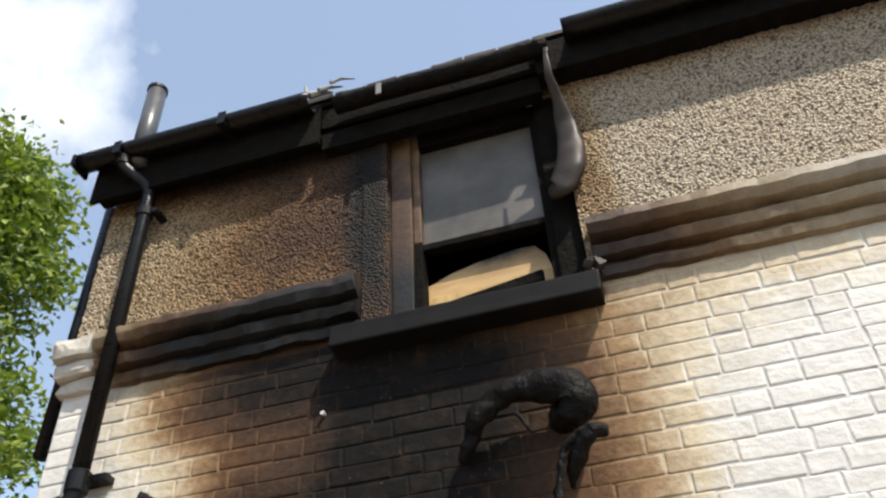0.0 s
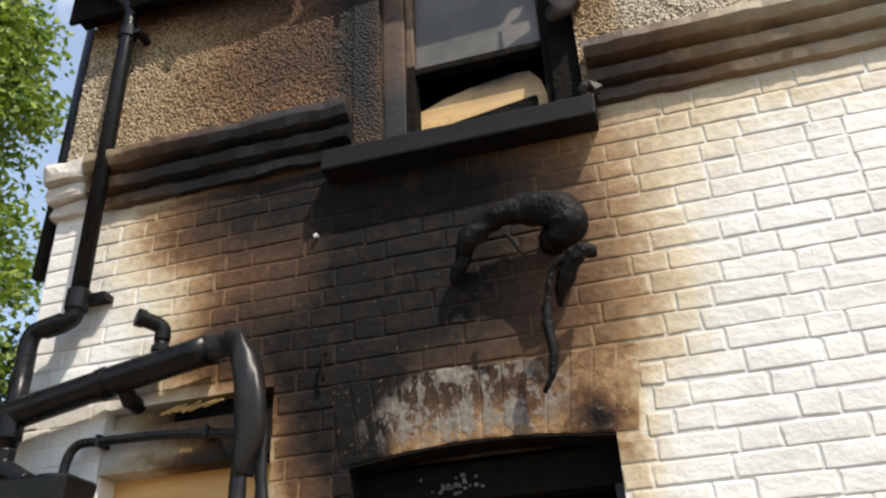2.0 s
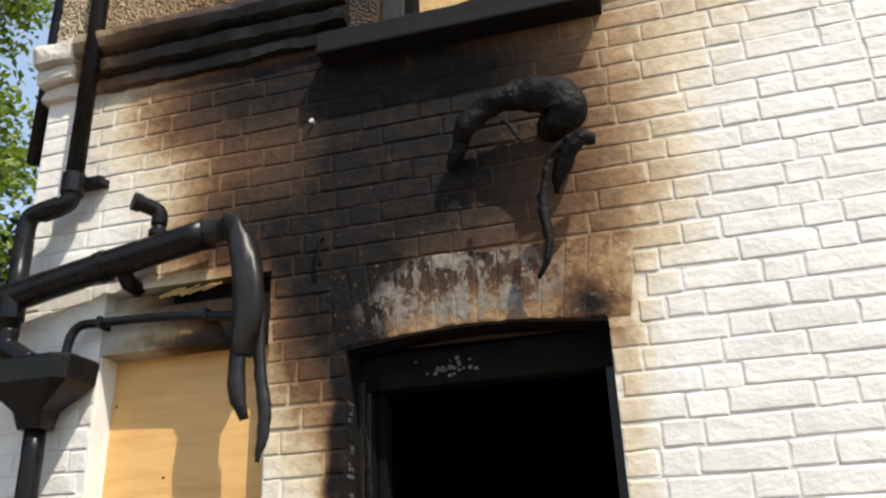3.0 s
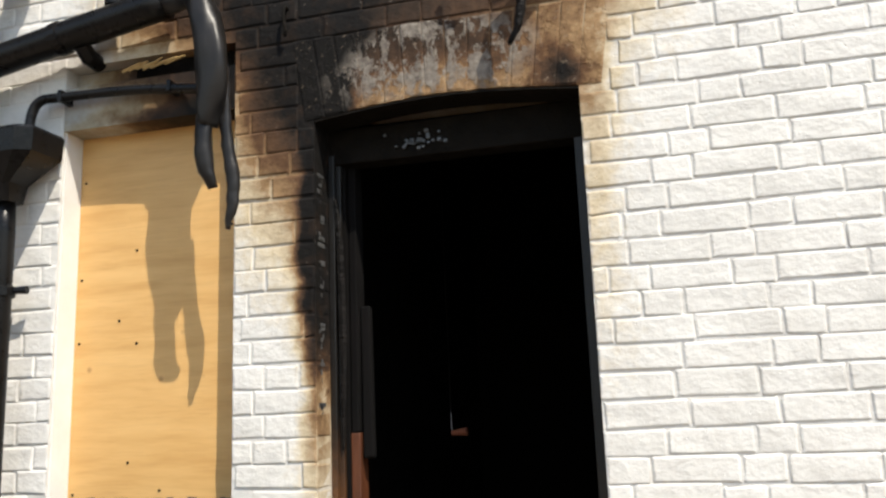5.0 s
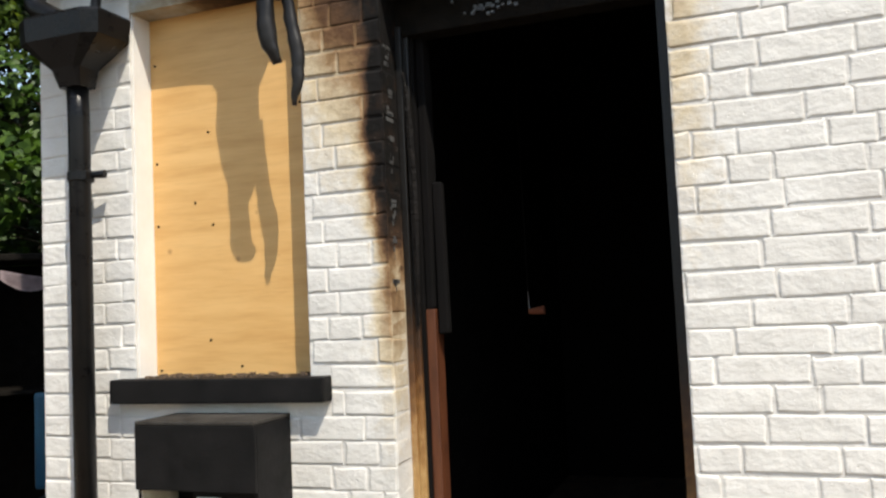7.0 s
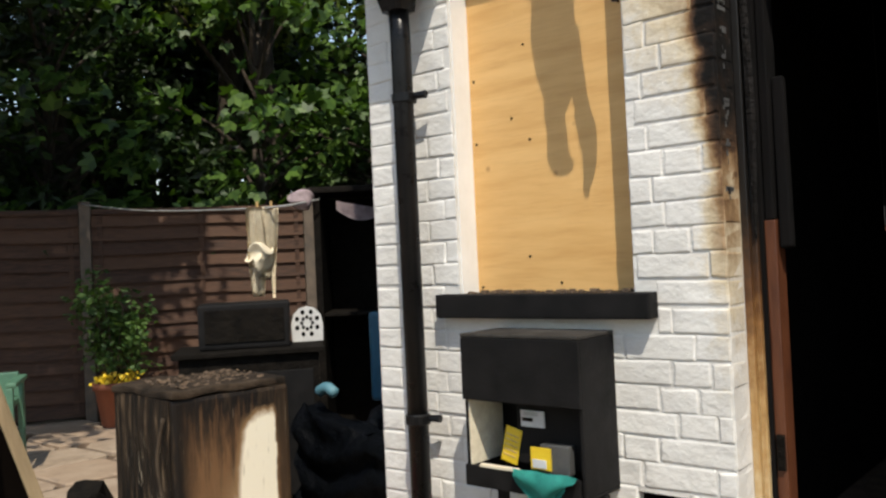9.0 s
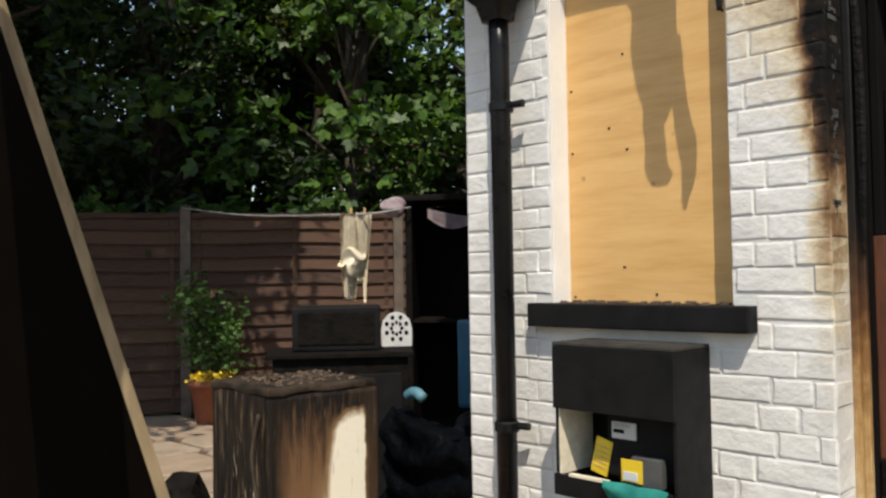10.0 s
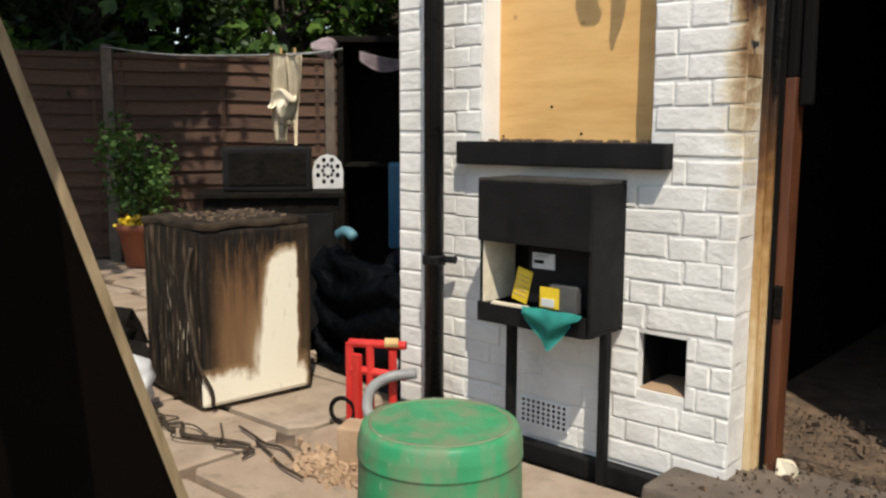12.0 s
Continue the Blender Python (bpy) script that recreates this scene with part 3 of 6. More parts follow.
# cornices: a stepped moulding of three rolls
def cornice(x0, x1, seed, lump):
    prof = [(0.0, 3.385), (-0.03, 3.388), (-0.042, 3.42), (-0.018, 3.452), (-0.06, 3.462), (-0.076, 3.5), (-0.042, 3.53), (-0.092, 3.545), (-0.112, 3.58), (-0.11, 3.615), (-0.06, 3.638), (0.0, 3.643)]
    bm = bmesh.new()
    n = round((x1 - x0) / 0.03)
    rows = [[bm.verts.new((x0 + (x1 - x0) * i / n, y, z)) for y, z in prof] for i in range(n + 1)]
    for a, b in zip(rows, rows[1:]):
        for j in range(len(prof) - 1):
            bm.faces.new((a[j], b[j], b[j + 1], a[j + 1]))
    bm.faces.new(rows[0])
    bm.faces.new(rows[-1][::-1])
    lumpy(bm, lump, 9.0, seed)
    lumpy(bm, lump * 0.5, 40.0, seed)
    return bm


solo("cornice_left", cornice(0.12, 1.29, 2.0, 0.012), CORNICE, "painted brick cornice burnt black on its underside", "cornice", "structure")
solo("cornice_right", cornice(2.225, 4.4, 5.0, 0.008), CORNICE, "painted brick cornice, dulled by smoke", "cornice", "structure")
bm = bmesh.new()
for lo, hi, k in (((-0.105, -0.1, 3.53), (0.118, 0.14, 3.635), 0.03), ((-0.09, -0.065, 3.45), (0.116, 0.14, 3.529), 0.024), ((-0.07, -0.03, 3.385), (0.114, 0.14, 3.449), 0.016)):
    box(bm, lo, hi, k)
bmesh.ops.subdivide_edges(bm, edges=[e for e in bm.edges if e.calc_length() > 0.05], cuts=3, use_grid_fill=True)
lumpy(bm, 0.014, 12)
lumpy(bm, 0.006, 40)
solo("cornice_end", bm, STONE, "white painted stone cornice end at the house corner", "cornice", "structure")

# eaves: soffit, fascia, roof
# the middle piece is an added black strip that hides lit render above the window
solo("soffit", boxes(((-0.12, -0.1, 4.5), (1.1, -0.005, 4.52)), ((1.1005, -0.075, 4.43), (2.1495, -0.012, 4.54)), ((2.15, -0.1, 4.51), (RIGHT, -0.005, 4.53))), CHAR, "blackened soffit board under the eaves", "soffit", "structure")
solo("fascia", boxes(((-0.12, -0.12, 4.44), (1.1, -0.1005, 4.69)), ((2.15, -0.12, 4.5), (RIGHT, -0.1005, 4.69)), ((1.1, -0.09, 4.56), (2.15, -0.0755, 4.69))), CHAR, "charred fascia board", "fascia", "structure")
roof = thing("roof", (2.0, 2.0, 4.7), "dark tiled roof with burnt eaves", "roof", kind="structure")
bm = bmesh.new()
prism(bm, [(-0.1, 4.711), (-0.1, 4.735), (2.6, 6.3), (5.3, 4.7), (5.3, 4.62)], 0, -0.16, RIGHT + 0.1)
part("roof_deck", bm, CHAR, roof)
r = rng(4)
for i in range(30):
    x = -0.16 + i * 0.165
    burnt = 0.9 < x < 2.3
    bm = bmesh.new()
    box(bm, (x + 0.004, -0.14 + r.uniform(-0.008, 0.008) + (0.04 if burnt else 0), 4.733), (x + 0.161, 0.1, 4.748 + r.uniform(0, 0.006)), 0.004, None)
    for v in bm.verts:
        v.co.z += (v.co.y + 0.14) * 0.58 + (r.uniform(0.0, 0.02) if burnt else 0)
    part("tile", bm, TILE, roof)


# gutter: half-round channel
def channel(x0, x1, y, z0, z1, rad=0.058, warp=0.0):
    bm = bmesh.new()
    n, rows = max(4, round(abs(x1 - x0) / 0.06)), []
    for i in range(n + 1):
        t = i / n
        x, z = x0 + (x1 - x0) * t, z0 + (z1 - z0) * t + warp * math.sin(t * 7)
        ring = [(rad * math.cos(a), -rad * math.sin(a)) for a in (math.pi * k / 10 for k in range(11))]
        inner = [((rad - 0.005) * math.cos(a), -(rad - 0.005) * math.sin(a)) for a in (math.pi * k / 10 for k in range(10, -1, -1))]
        rows.append([bm.verts.new((x, y + p, z + q)) for p, q in ring + inner])
    m = len(rows[0])
    for a, b in zip(rows, rows[1:]):
        for j in range(m):
            bm.faces.new((a[j], b[j], b[(j + 1) % m], a[(j + 1) % m]))
    bm.faces.new(rows[0])
    bm.faces.new(rows[-1][::-1])
    return bm


gutter = thing("gutter", (0.5, -0.21, 4.64), "black plastic roof gutter, melted and broken over the window", "gutter")
part("channel", channel(-0.18, 1.08, -0.18, 4.685, 4.675), PVC, gutter, smooth=True)
part("channel", channel(1.2, 2.22, -0.16, 4.62, 4.63, 0.05, 0.006), MELT, gutter, "warped grey gutter length hanging low", smooth=True)
part("channel", channel(2.3, RIGHT, -0.18, 4.685, 4.685), PVC, gutter, smooth=True)
part("stop_end", boxes(((-0.195, -0.242, 4.62), (-0.175, -0.118, 4.695)), bevel=0.008), PVC, gutter)
for x in (0.05, 0.62):
    part("gutter_clip", boxes(((x, -0.244, 4.612), (x + 0.04, -0.121, 4.626)), ((x, -0.246, 4.614), (x + 0.04, -0.239, 4.692))), PVC, gutter)
part("gutter_clip", boxes(((1.42, -0.215, 4.545), (1.445, -0.207, 4.62)), bevel=0.002), GREY, gutter, "pale bent clip")
scrap = bmesh.new()
for dx, dz, w in ((0, 0.0, 0.02), (0.05, 0.02, 0.014), (0.11, 0.055, 0.01)):
    tube(scrap, [(1.06 + dx, -0.17, 4.73 + dz), (1.1 + dx, -0.14, 4.77 + dz * 1.2), (1.16 + dx, -0.11, 4.79 + dz)], [w, w * 0.8, 0.003], 6)
tube(scrap, [(1.05, -0.18, 4.72), (1.04, -0.17, 4.79), (1.03, -0.17, 4.83)], [0.012, 0.01, 0.002], 6)
solo("twisted_flashing", scrap, GREY, "torn scraps of grey metal flashing on the roof edge", "flashing")

stack = thing("vent_stack", (0.17, -0.09, 4.7), "grey plastic vent pipe rising above the eaves", "pipe")
part("pipe", pipe([(0.12, -0.13, 4.6), (0.12, -0.13, 5.19)], 0.05, seg=20), STACK, stack, smooth=True)
part("rim", pipe([(0.12, -0.13, 5.185), (0.12, -0.13, 5.205)], 0.055, seg=20), PVC, stack)


# ---- downpipes ----
def collar(x, y, z, rad, h=0.06):
    return pipe([(x, y, z - h / 2), (x, y, z - h / 2 + 0.006), (x, y, z + h / 2 - 0.006), (x, y, z + h / 2)], [rad, rad + 0.006, rad + 0.006, rad], seg=18)


down = thing("downpipe", (0.2, -0.08, 2.9), "black plastic downpipe with elbows on the house corner", "pipe")
part("pipe", pipe([(0.08, -0.18, 4.64), (0.08, -0.18, 4.58), (0.1, -0.17, 4.55), (0.18, -0.1, 4.48), (0.2, -0.085, 4.42), (0.205, -0.085, 2.94)], 0.034, seg=16), PVC, down, smooth=True)
part("collar", collar(0.08, -0.18, 4.6, 0.036), PVC, down)
part("collar", collar(0.2, -0.085, 4.3, 0.036), PVC, down)
part("collar", collar(0.205, -0.085, 2.93, 0.038, 0.09), PVC, down)
part("bracket", boxes(((0.16, -0.06, 2.94), (0.3, 0.0, 2.97)), bevel=0.004), PVC, down)
part("bracket", boxes(((0.24, -0.1, 4.285), (0.275, 0.0, 4.31)), bevel=0.004), PVC, down)
part("elbow", pipe(curve([(0.205, -0.085, 2.9), (0.19, -0.085, 2.855), (0.13, -0.09, 2.835), (0.06, -0.1, 2.82), (0.035, -0.1, 2.78), (0.035, -0.1, 2.7)]), 0.035, seg=16), PVC, down, smooth=True)
part("collar", pipe([(0.09, -0.095, 2.827), (0.16, -0.09, 2.843)], 0.04, seg=16), PVC, down)
part("pipe", pipe([(0.035, -0.1, 2.72), (0.035, -0.1, 2.36)], 0.036, seg=16), PVC, down, smooth=True)
part("collar", collar(0.035, -0.1, 2.45, 0.04, 0.1), PVC, down)
part("elbow", pipe(curve([(0.035, -0.1, 2.37), (0.04, -0.1, 2.31), (0.1, -0.1, 2.27), (0.15, -0.1, 2.24)]), 0.036, seg=16), PVC, down, smooth=True)

side_pipe = thing("side_pipe", (-0.2, 0.12, 4.0), "black plastic pipe running up the side wall of the house", "pipe")
part("pipe", pipe([(-0.19, 0.12, 3.2), (-0.19, 0.12, 4.62)], 0.034, seg=14), PVC, side_pipe, smooth=True)
for z in (3.3, 4.1):
    part("bracket", boxes(((-0.2, 0.108, z), (CORNER, 0.132, z + 0.03)), bevel=0.003), PVC, side_pipe)

hopper = thing("hopper", (0.2, -0.1, 2.1), "black rainwater hopper over a wall downpipe", "hopper")
bm = bmesh.new()
prof = [(0.2, -0.105, 0.165, 0.085, 2.235), (0.2, -0.105, 0.17, 0.09, 2.225), (0.2, -0.105, 0.165, 0.085, 2.15), (0.2, -0.1, 0.06, 0.05, 2.06), (0.2, -0.09, 0.045, 0.04, 2.0)]
rings = [[bm.verts.new((cx + sx * u, cy + sy * v, z)) for u, v in ((-1, -0.7), (-0.7, -1), (0.7, -1), (1, -0.7), (1, 1), (-1, 1))] for cx, cy, sx, sy, z in prof]
for a, b in zip(rings, rings[1:]):
    for j in range(6):
        bm.faces.new((a[j], a[(j + 1) % 6], b[(j + 1) % 6], b[j]))
bm.faces.new(rings[0])
bm.faces.new(rings[-1][::-1])
part("body", bm, PVC, hopper)
part("pipe", pipe([(0.2, -0.085, 2.03), (0.2, -0.08, 1.9), (0.2, -0.075, 0.06)], 0.036, seg=18), PVC, hopper, smooth=True)
part("shoe", pipe(curve([(0.2, -0.075, 0.08), (0.2, -0.08, 0.03), (0.205, -0.13, -0.02)]), 0.038, seg=16), PVC, hopper, smooth=True)
for z in (1.7, 0.585):
    part("collar", collar(0.2, -0.075, z, 0.038, 0.04), PVC, hopper)
    part("bracket", pipe([(0.2, -0.07, z + 0.005), (0.285, -0.055, z + 0.005)], [0.011, 0.014], seg=8), PVC, hopper)

# ---- melted waste pipe over the boarded window ----
waste = thing("waste_pipe", (0.5, -0.12, 2.5), "black waste pipe with its melted end hanging down in strips", "pipe")
run = curve([(-0.2, -0.095, 2.448), (0.141, -0.092, 2.52), (0.45, -0.09, 2.576), (0.8, -0.088, 2.634)])
part("pipe", pipe(run, 0.054, seg=20), PVC, waste, smooth=True)
part("collar", pipe([(0.38, -0.091, 2.562), (0.41, -0.091, 2.569)], 0.059, seg=20), PVC, waste)
part("collar", pipe([(-0.06, -0.094, 2.478), (0.0, -0.093, 2.491)], 0.059, seg=20), PVC, waste)
RIB = curve([(0.79, -0.09, 2.632), (0.87, -0.12, 2.635), (0.945, -0.15, 2.6), (0.99, -0.165, 2.5), (1.01, -0.165, 2.42), (1.018, -0.165, 2.33), (1.012, -0.16, 2.24), (1.0, -0.155, 2.16)], 6)
bm = bmesh.new()
n = len(RIB)
tube(bm, RIB, spread([0.05, 0.045, 0.05, 0.058, 0.064, 0.064, 0.05, 0.03], n), 20, True, spread([0.9, 0.35, 0.5, 0.75, 0.8, 0.75, 0.8, 0.9], n))
for v in bm.verts:
    v.co += 0.016 * noise.noise_vector(Vector((v.co.x * 16, v.co.y * 16, v.co.z * 5))) + 0.005 * noise.noise_vector(Vector((v.co.x * 45, v.co.y * 45, v.co.z * 9)))
part("sagging_end", bm, WARP, waste, "flattened melted plastic folded over and hanging", True)
for pts, rad in (([(1.0, -0.16, 2.26), (0.99, -0.16, 2.12), (1.0, -0.16, 2.02), (1.02, -0.15, 1.955)], [0.022, 0.03, 0.028, 0.016]),
                 ([(1.045, -0.13, 2.35), (1.05, -0.13, 2.15), (1.075, -0.13, 2.0), (1.075, -0.13, 1.9), (1.06, -0.13, 1.825)], [0.014, 0.02, 0.022, 0.02, 0.01])):
    bm = bmesh.new()
    path = curve(pts, 6)
    tube(bm, path, spread(rad, len(path)), 10, True, spread([0.6, 0.9, 0.6], len(path)))
    lumpy(bm, 0.005, 35)
    part("drip", bm, WARP, waste, smooth=True)
part("boss", pipe([(0.47, -0.08, 2.54), (0.47, -0.04, 2.51), (0.47, 0.02, 2.505)], 0.03, seg=14), PVC, waste)

tee = thing("air_valve", (0.64, -0.1, 2.6), "short black plastic pipe tee above the waste pipe", "pipe")
part("stem", pipe([(0.6, -0.085, 2.6), (0.6, -0.085, 2.715)], 0.026, seg=14), PVC, tee, smooth=True)
part("collar", collar(0.6, -0.085, 2.665, 0.028, 0.03), PVC, tee)
part("branch", pipe(curve([(0.6, -0.085, 2.7), (0.602, -0.088, 2.735), (0.59, -0.1, 2.755), (0.565, -0.13, 2.765), (0.55, -0.15, 2.768)]), 0.029, seg=14), PVC, tee, smooth=True)
part("cap", pipe([(0.556, -0.142, 2.767), (0.54, -0.163, 2.77)], 0.034, seg=16), PVC, tee)

thin = thing("overflow_pipe", (0.35, -0.08, 2.2), "thin black overflow pipe along the window head", "pipe")
part("pipe", pipe(curve([(0.26, -0.06, 2.2), (0.26, -0.055, 2.31), (0.29, -0.05, 2.366), (0.38, -0.045, 2.372), (0.67, -0.04, 2.362), (0.97, -0.04, 2.325)]), 0.017, seg=12), PVC, thin, smooth=True)
part("clip", boxes(((0.37, -0.064, 2.352), (0.385, 0.0, 2.392))), PVC, thin)
part("clip", boxes(((0.79, -0.06, 2.335), (0.803, 0.0, 2.372))), PVC, thin)

# ---- the boarded ground-floor window ----
window_1 = thing("window_1", (0.68, 0.1, 1.0), "narrow window boarded up with plywood", "window", kind="structure")
bm = boxes(((0.352, 0.1, 1.0), (1.008, 0.112, 2.275)))
part("board", bm, PLY, window_1, "plain plywood sheet screwed over the window")
r = rng(8)
for x, z in ((0.375, 1.03), (0.375, 1.53), (0.375, 1.75), (0.6, 1.52), (0.53, 1.6), (0.59, 1.84), (0.375, 2.1), (0.7, 1.04), (0.58, 1.13), (0.95, 1.9)):
    part("screw", pipe([(x, 0.101, z), (x, 0.0975, z)], 0.0045, seg=8), CHAR, window_1)
part("frame", boxes(((0.352, 0.113, 1.0), (0.4, 0.17, 2.28)), ((0.96, 0.113, 1.0), (1.008, 0.17, 2.28)), ((0.4, 0.113, 2.2), (0.96, 0.17, 2.28))), WHITE, window_1)
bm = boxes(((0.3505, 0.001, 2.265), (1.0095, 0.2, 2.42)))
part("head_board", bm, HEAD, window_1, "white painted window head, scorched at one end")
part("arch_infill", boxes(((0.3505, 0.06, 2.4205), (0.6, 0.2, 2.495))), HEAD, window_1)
part("burnt_lath", boxes(((0.6005, 0.05, 2.4205), (1.005, 0.2, 2.495))), CHAR, window_1)
bm = bmesh.new()
r = rng(3)
for k in range(7):
    x = 0.6 + 0.028 * k
    tube(bm, [(x - 0.03, 0.01, 2.463 + r.uniform(-0.006, 0.006)), (x + 0.05, 0.0, 2.478 + r.uniform(-0.006, 0.01))], [0.006, 0.003], 5)
part("splintered_wood", bm, LATH, window_1, "raw splintered wood")
part("reveal", boxes(((0.3505, 0.012, 1.0), (0.3555, 0.0995, 2.264))), WHITE, window_1)

bm = bmesh.new()
box(bm, (0.28, -0.05, 0.935), (1.08, 0.099, 1.012), 0.006)
lumpy(bm, 0.004, 18)
sill = solo("window_sill", bm, BLACK, "black painted stone window sill strewn with charred bits", "window sill", "structure")
bm = bmesh.new()
r = rng(12)
for _ in range(60):
    x, y, s = r.uniform(0.4, 1.0), r.uniform(-0.04, 0.09), r.uniform(0.003, 0.009)
    box(bm, (x - s, y - s, 1.011), (x + s, y + s, 1.013 + s), 0, None)
solo("sill_debris", bm, SOIL, "charred crumbs scattered on the black sill", "debris", "stuff")

# ---- the burnt doorway ----
n = 26
lintel = thing("lintel", (1.72, 0.0, 2.2), "flat arch of upright bricks over the door, its smoked paint flaking off in grey patches", "lintel", kind="structure")


def arch_low(x):
    return 2.192 + 0.032 * math.sin(math.pi * min(1.0, max(0.0, (x - 1.285) / 0.86)))


r = rng(17)
SOLDIERS = 14
for k in range(SOLDIERS):
    x0, x1 = 1.238 + 0.986 * k / SOLDIERS, 1.238 + 0.986 * (k + 1) / SOLDIERS
    a, b, fan = x0 + 0.0003, x1 - 0.0003, (k + 0.5 - SOLDIERS / 2) * 0.0035
    proud, top = r.uniform(-0.0022, -0.0008), 2.466 + r.uniform(-0.004, 0.004)
    bm = bmesh.new()
    us, vs = (0.0, 0.08, 0.5, 0.92, 1.0), (0.0, 0.03, 0.35, 0.7, 0.97, 1.0)
    grid = []
    for i, u in enumerate(us):
        row = []
        for j, v in enumerate(vs):
            x = a + (b - a) * u
            low = arch_low(x)
            rim = i in (0, 4) or j in (0, 5)
            row.append(bm.verts.new((x + fan * (2 * v - 1) + r.gauss(0, 0.0008), 0.0006 if rim else proud + r.gauss(0, 0.0007), low + (top - low) * v + r.gauss(0, 0.0012))))
        grid.append(row)
    for i in range(4):
        for j in range(5):
            bm.faces.new((grid[i][j], grid[i + 1][j], grid[i + 1][j + 1], grid[i][j + 1]))
    base = [bm.verts.new((row[0].co.x, 0.118, row[0].co.z)) for row in grid]
    for i in range(4):
        bm.faces.new((grid[i][0], base[i], base[i + 1], grid[i + 1][0]))
    part("brick", bm, LINTEL, lintel, smooth=False)

bm = bmesh.new()
rows = []
for i in range(n + 1):
    t = i / n
    low = 2.188 + 0.032 * math.sin(math.pi * t)
    rows.append([bm.verts.new(p) for p in ((1.291 + 0.843 * t, 0.002, low), (1.291 + 0.843 * t, 0.119, low), (1.291 + 0.843 * t, 0.119, low - 0.006), (1.291 + 0.843 * t, 0.002, low - 0.006))])
for a, b in zip(rows, rows[1:]):
    for j in range(4):
        bm.faces.new((a[j], b[j], b[(j + 1) % 4], a[(j + 1) % 4]))
bm.faces.new(rows[0])
bm.faces.new(rows[-1][::-1])
solo("lintel_underside", bm, CHAR, "charred underside of the door lintel", "lintel", "structure")

door_1 = thing("door_1", (1.7, 0.15, 0.06), "burnt-out back doorway with a scorched frame and no door", "door", kind="structure")
part("jamb", boxes(((1.2905, 0.135, 0.032), (1.326, 0.2, 2.19)), bevel=0.004), FRAME, door_1, "cream frame post burnt black near the top")
part("architrave", boxes(((1.2905, 0.112, 0.032), (1.312, 0.1345, 2.1)), bevel=0.003), FRAME, door_1)
part("inner_lining", boxes(((1.3365, 0.165, 0.032), (1.368, 0.235, 1.2)), bevel=0.004), REDWOOD, door_1, "red-brown timber lining")
bm = boxes(((1.3365, 0.165, 1.2005), (1.368, 0.235, 2.12)), bevel=0.006)
lumpy(bm, 0.01, 16)
part("inner_lining", bm, SOOT_SHADE, door_1, "charred timber lining")
bm = bmesh.new()
path = curve([(1.325, 0.13, 1.15), (1.33, 0.125, 1.5), (1.325, 0.12, 1.8), (1.315, 0.11, 1.95)])
tube(bm, path, spread([0.005, 0.014, 0.012, 0.005], len(path)), 6)
part("charred_edge", bm, MELT, door_1)
bm = boxes(((1.37, 0.18, 1.12), (1.4, 0.21, 1.6)), bevel=0.006)
lumpy(bm, 0.012, 12)
part("peeling_strip", bm, SOOT_SHADE, door_1)
part("stop", boxes(((1.3265, 0.15, 0.032), (1.336, 0.2, 2.12))), SOOT_SHADE, door_1, "blackened stop bead")
part("jamb", boxes(((2.1, 0.12, 0.035), (2.133, 0.2, 2.19)), bevel=0.004), FRAME, door_1, "scorched frame post")
bm = boxes(((1.29, 0.12, 2.07), (2.135, 0.2, 2.19)), bevel=0.008)
lumpy(bm, 0.008, 16)
part("head", bm, CHAR, door_1, "charred head of the frame")
bm = bmesh.new()
r = rng(21)
for _ in range(26):
    x, z, s = 1.6 + r.gauss(0, 0.045), 2.115 + r.gauss(0, 0.016), r.uniform(0.002, 0.007)
    box(bm, (x - s, 0.112, z - s * 0.8), (x + s, 0.121, z + s * 0.8))
part("ash_flakes", bm, STACK, door_1)
part("hinge", boxes(((1.342, 0.155, 0.5), (1.365, 0.1645, 0.6)), bevel=0.002), CHAR, door_1)
bm = bmesh.new()
r = rng(22)
for _ in range(40):
    z = r.uniform(1.25, 2.05)
    s = r.uniform(0.003, 0.009)
    box(bm, (1.2885, 0.02 + r.uniform(0, 0.04), z - s), (1.2915, 0.03 + r.uniform(0, 0.04) + s, z + s))
part("blistered_paint", bm, STACK, door_1)

FITW, FITB = [(1.455, 1.0, 1.25), (1.455, 1.0, 1.19), (1.46, 1.0, 1.17)], [(1.455, 1.0, 1.17), (1.52, 1.0, 1.175)]
handle = thing("hanging_fitting", (1.2, 1.0, 1.2), "small scorched light fitting dangling on a wire", "fitting")
part("wire", pipe(FITW, 0.0025, seg=6), GREY, handle)
part("flex", pipe([(1.455, 1.0, 1.251), (1.45, 1.0, 2.0), (1.455, 1.0, 2.799)], 0.002, seg=6), SOOT_SHADE, handle, "sooted flex hanging from the ceiling")
part("fitting", pipe(FITB, [0.01, 0.018], seg=10), TERRA, handle)
solo("fallen_plank", boxes(((2.1, 0.7, 0.07), (2.2, 0.74, 0.85)), bevel=0.004), REDWOOD, "red-brown plank standing in the burnt room", "plank")
solo("burnt_shelf", boxes(((2.05, 0.9, 0.07), (2.55, 1.2, 1.0)), bevel=0.01), CHAR, "charred low cupboard inside the burnt room", "cupboard")

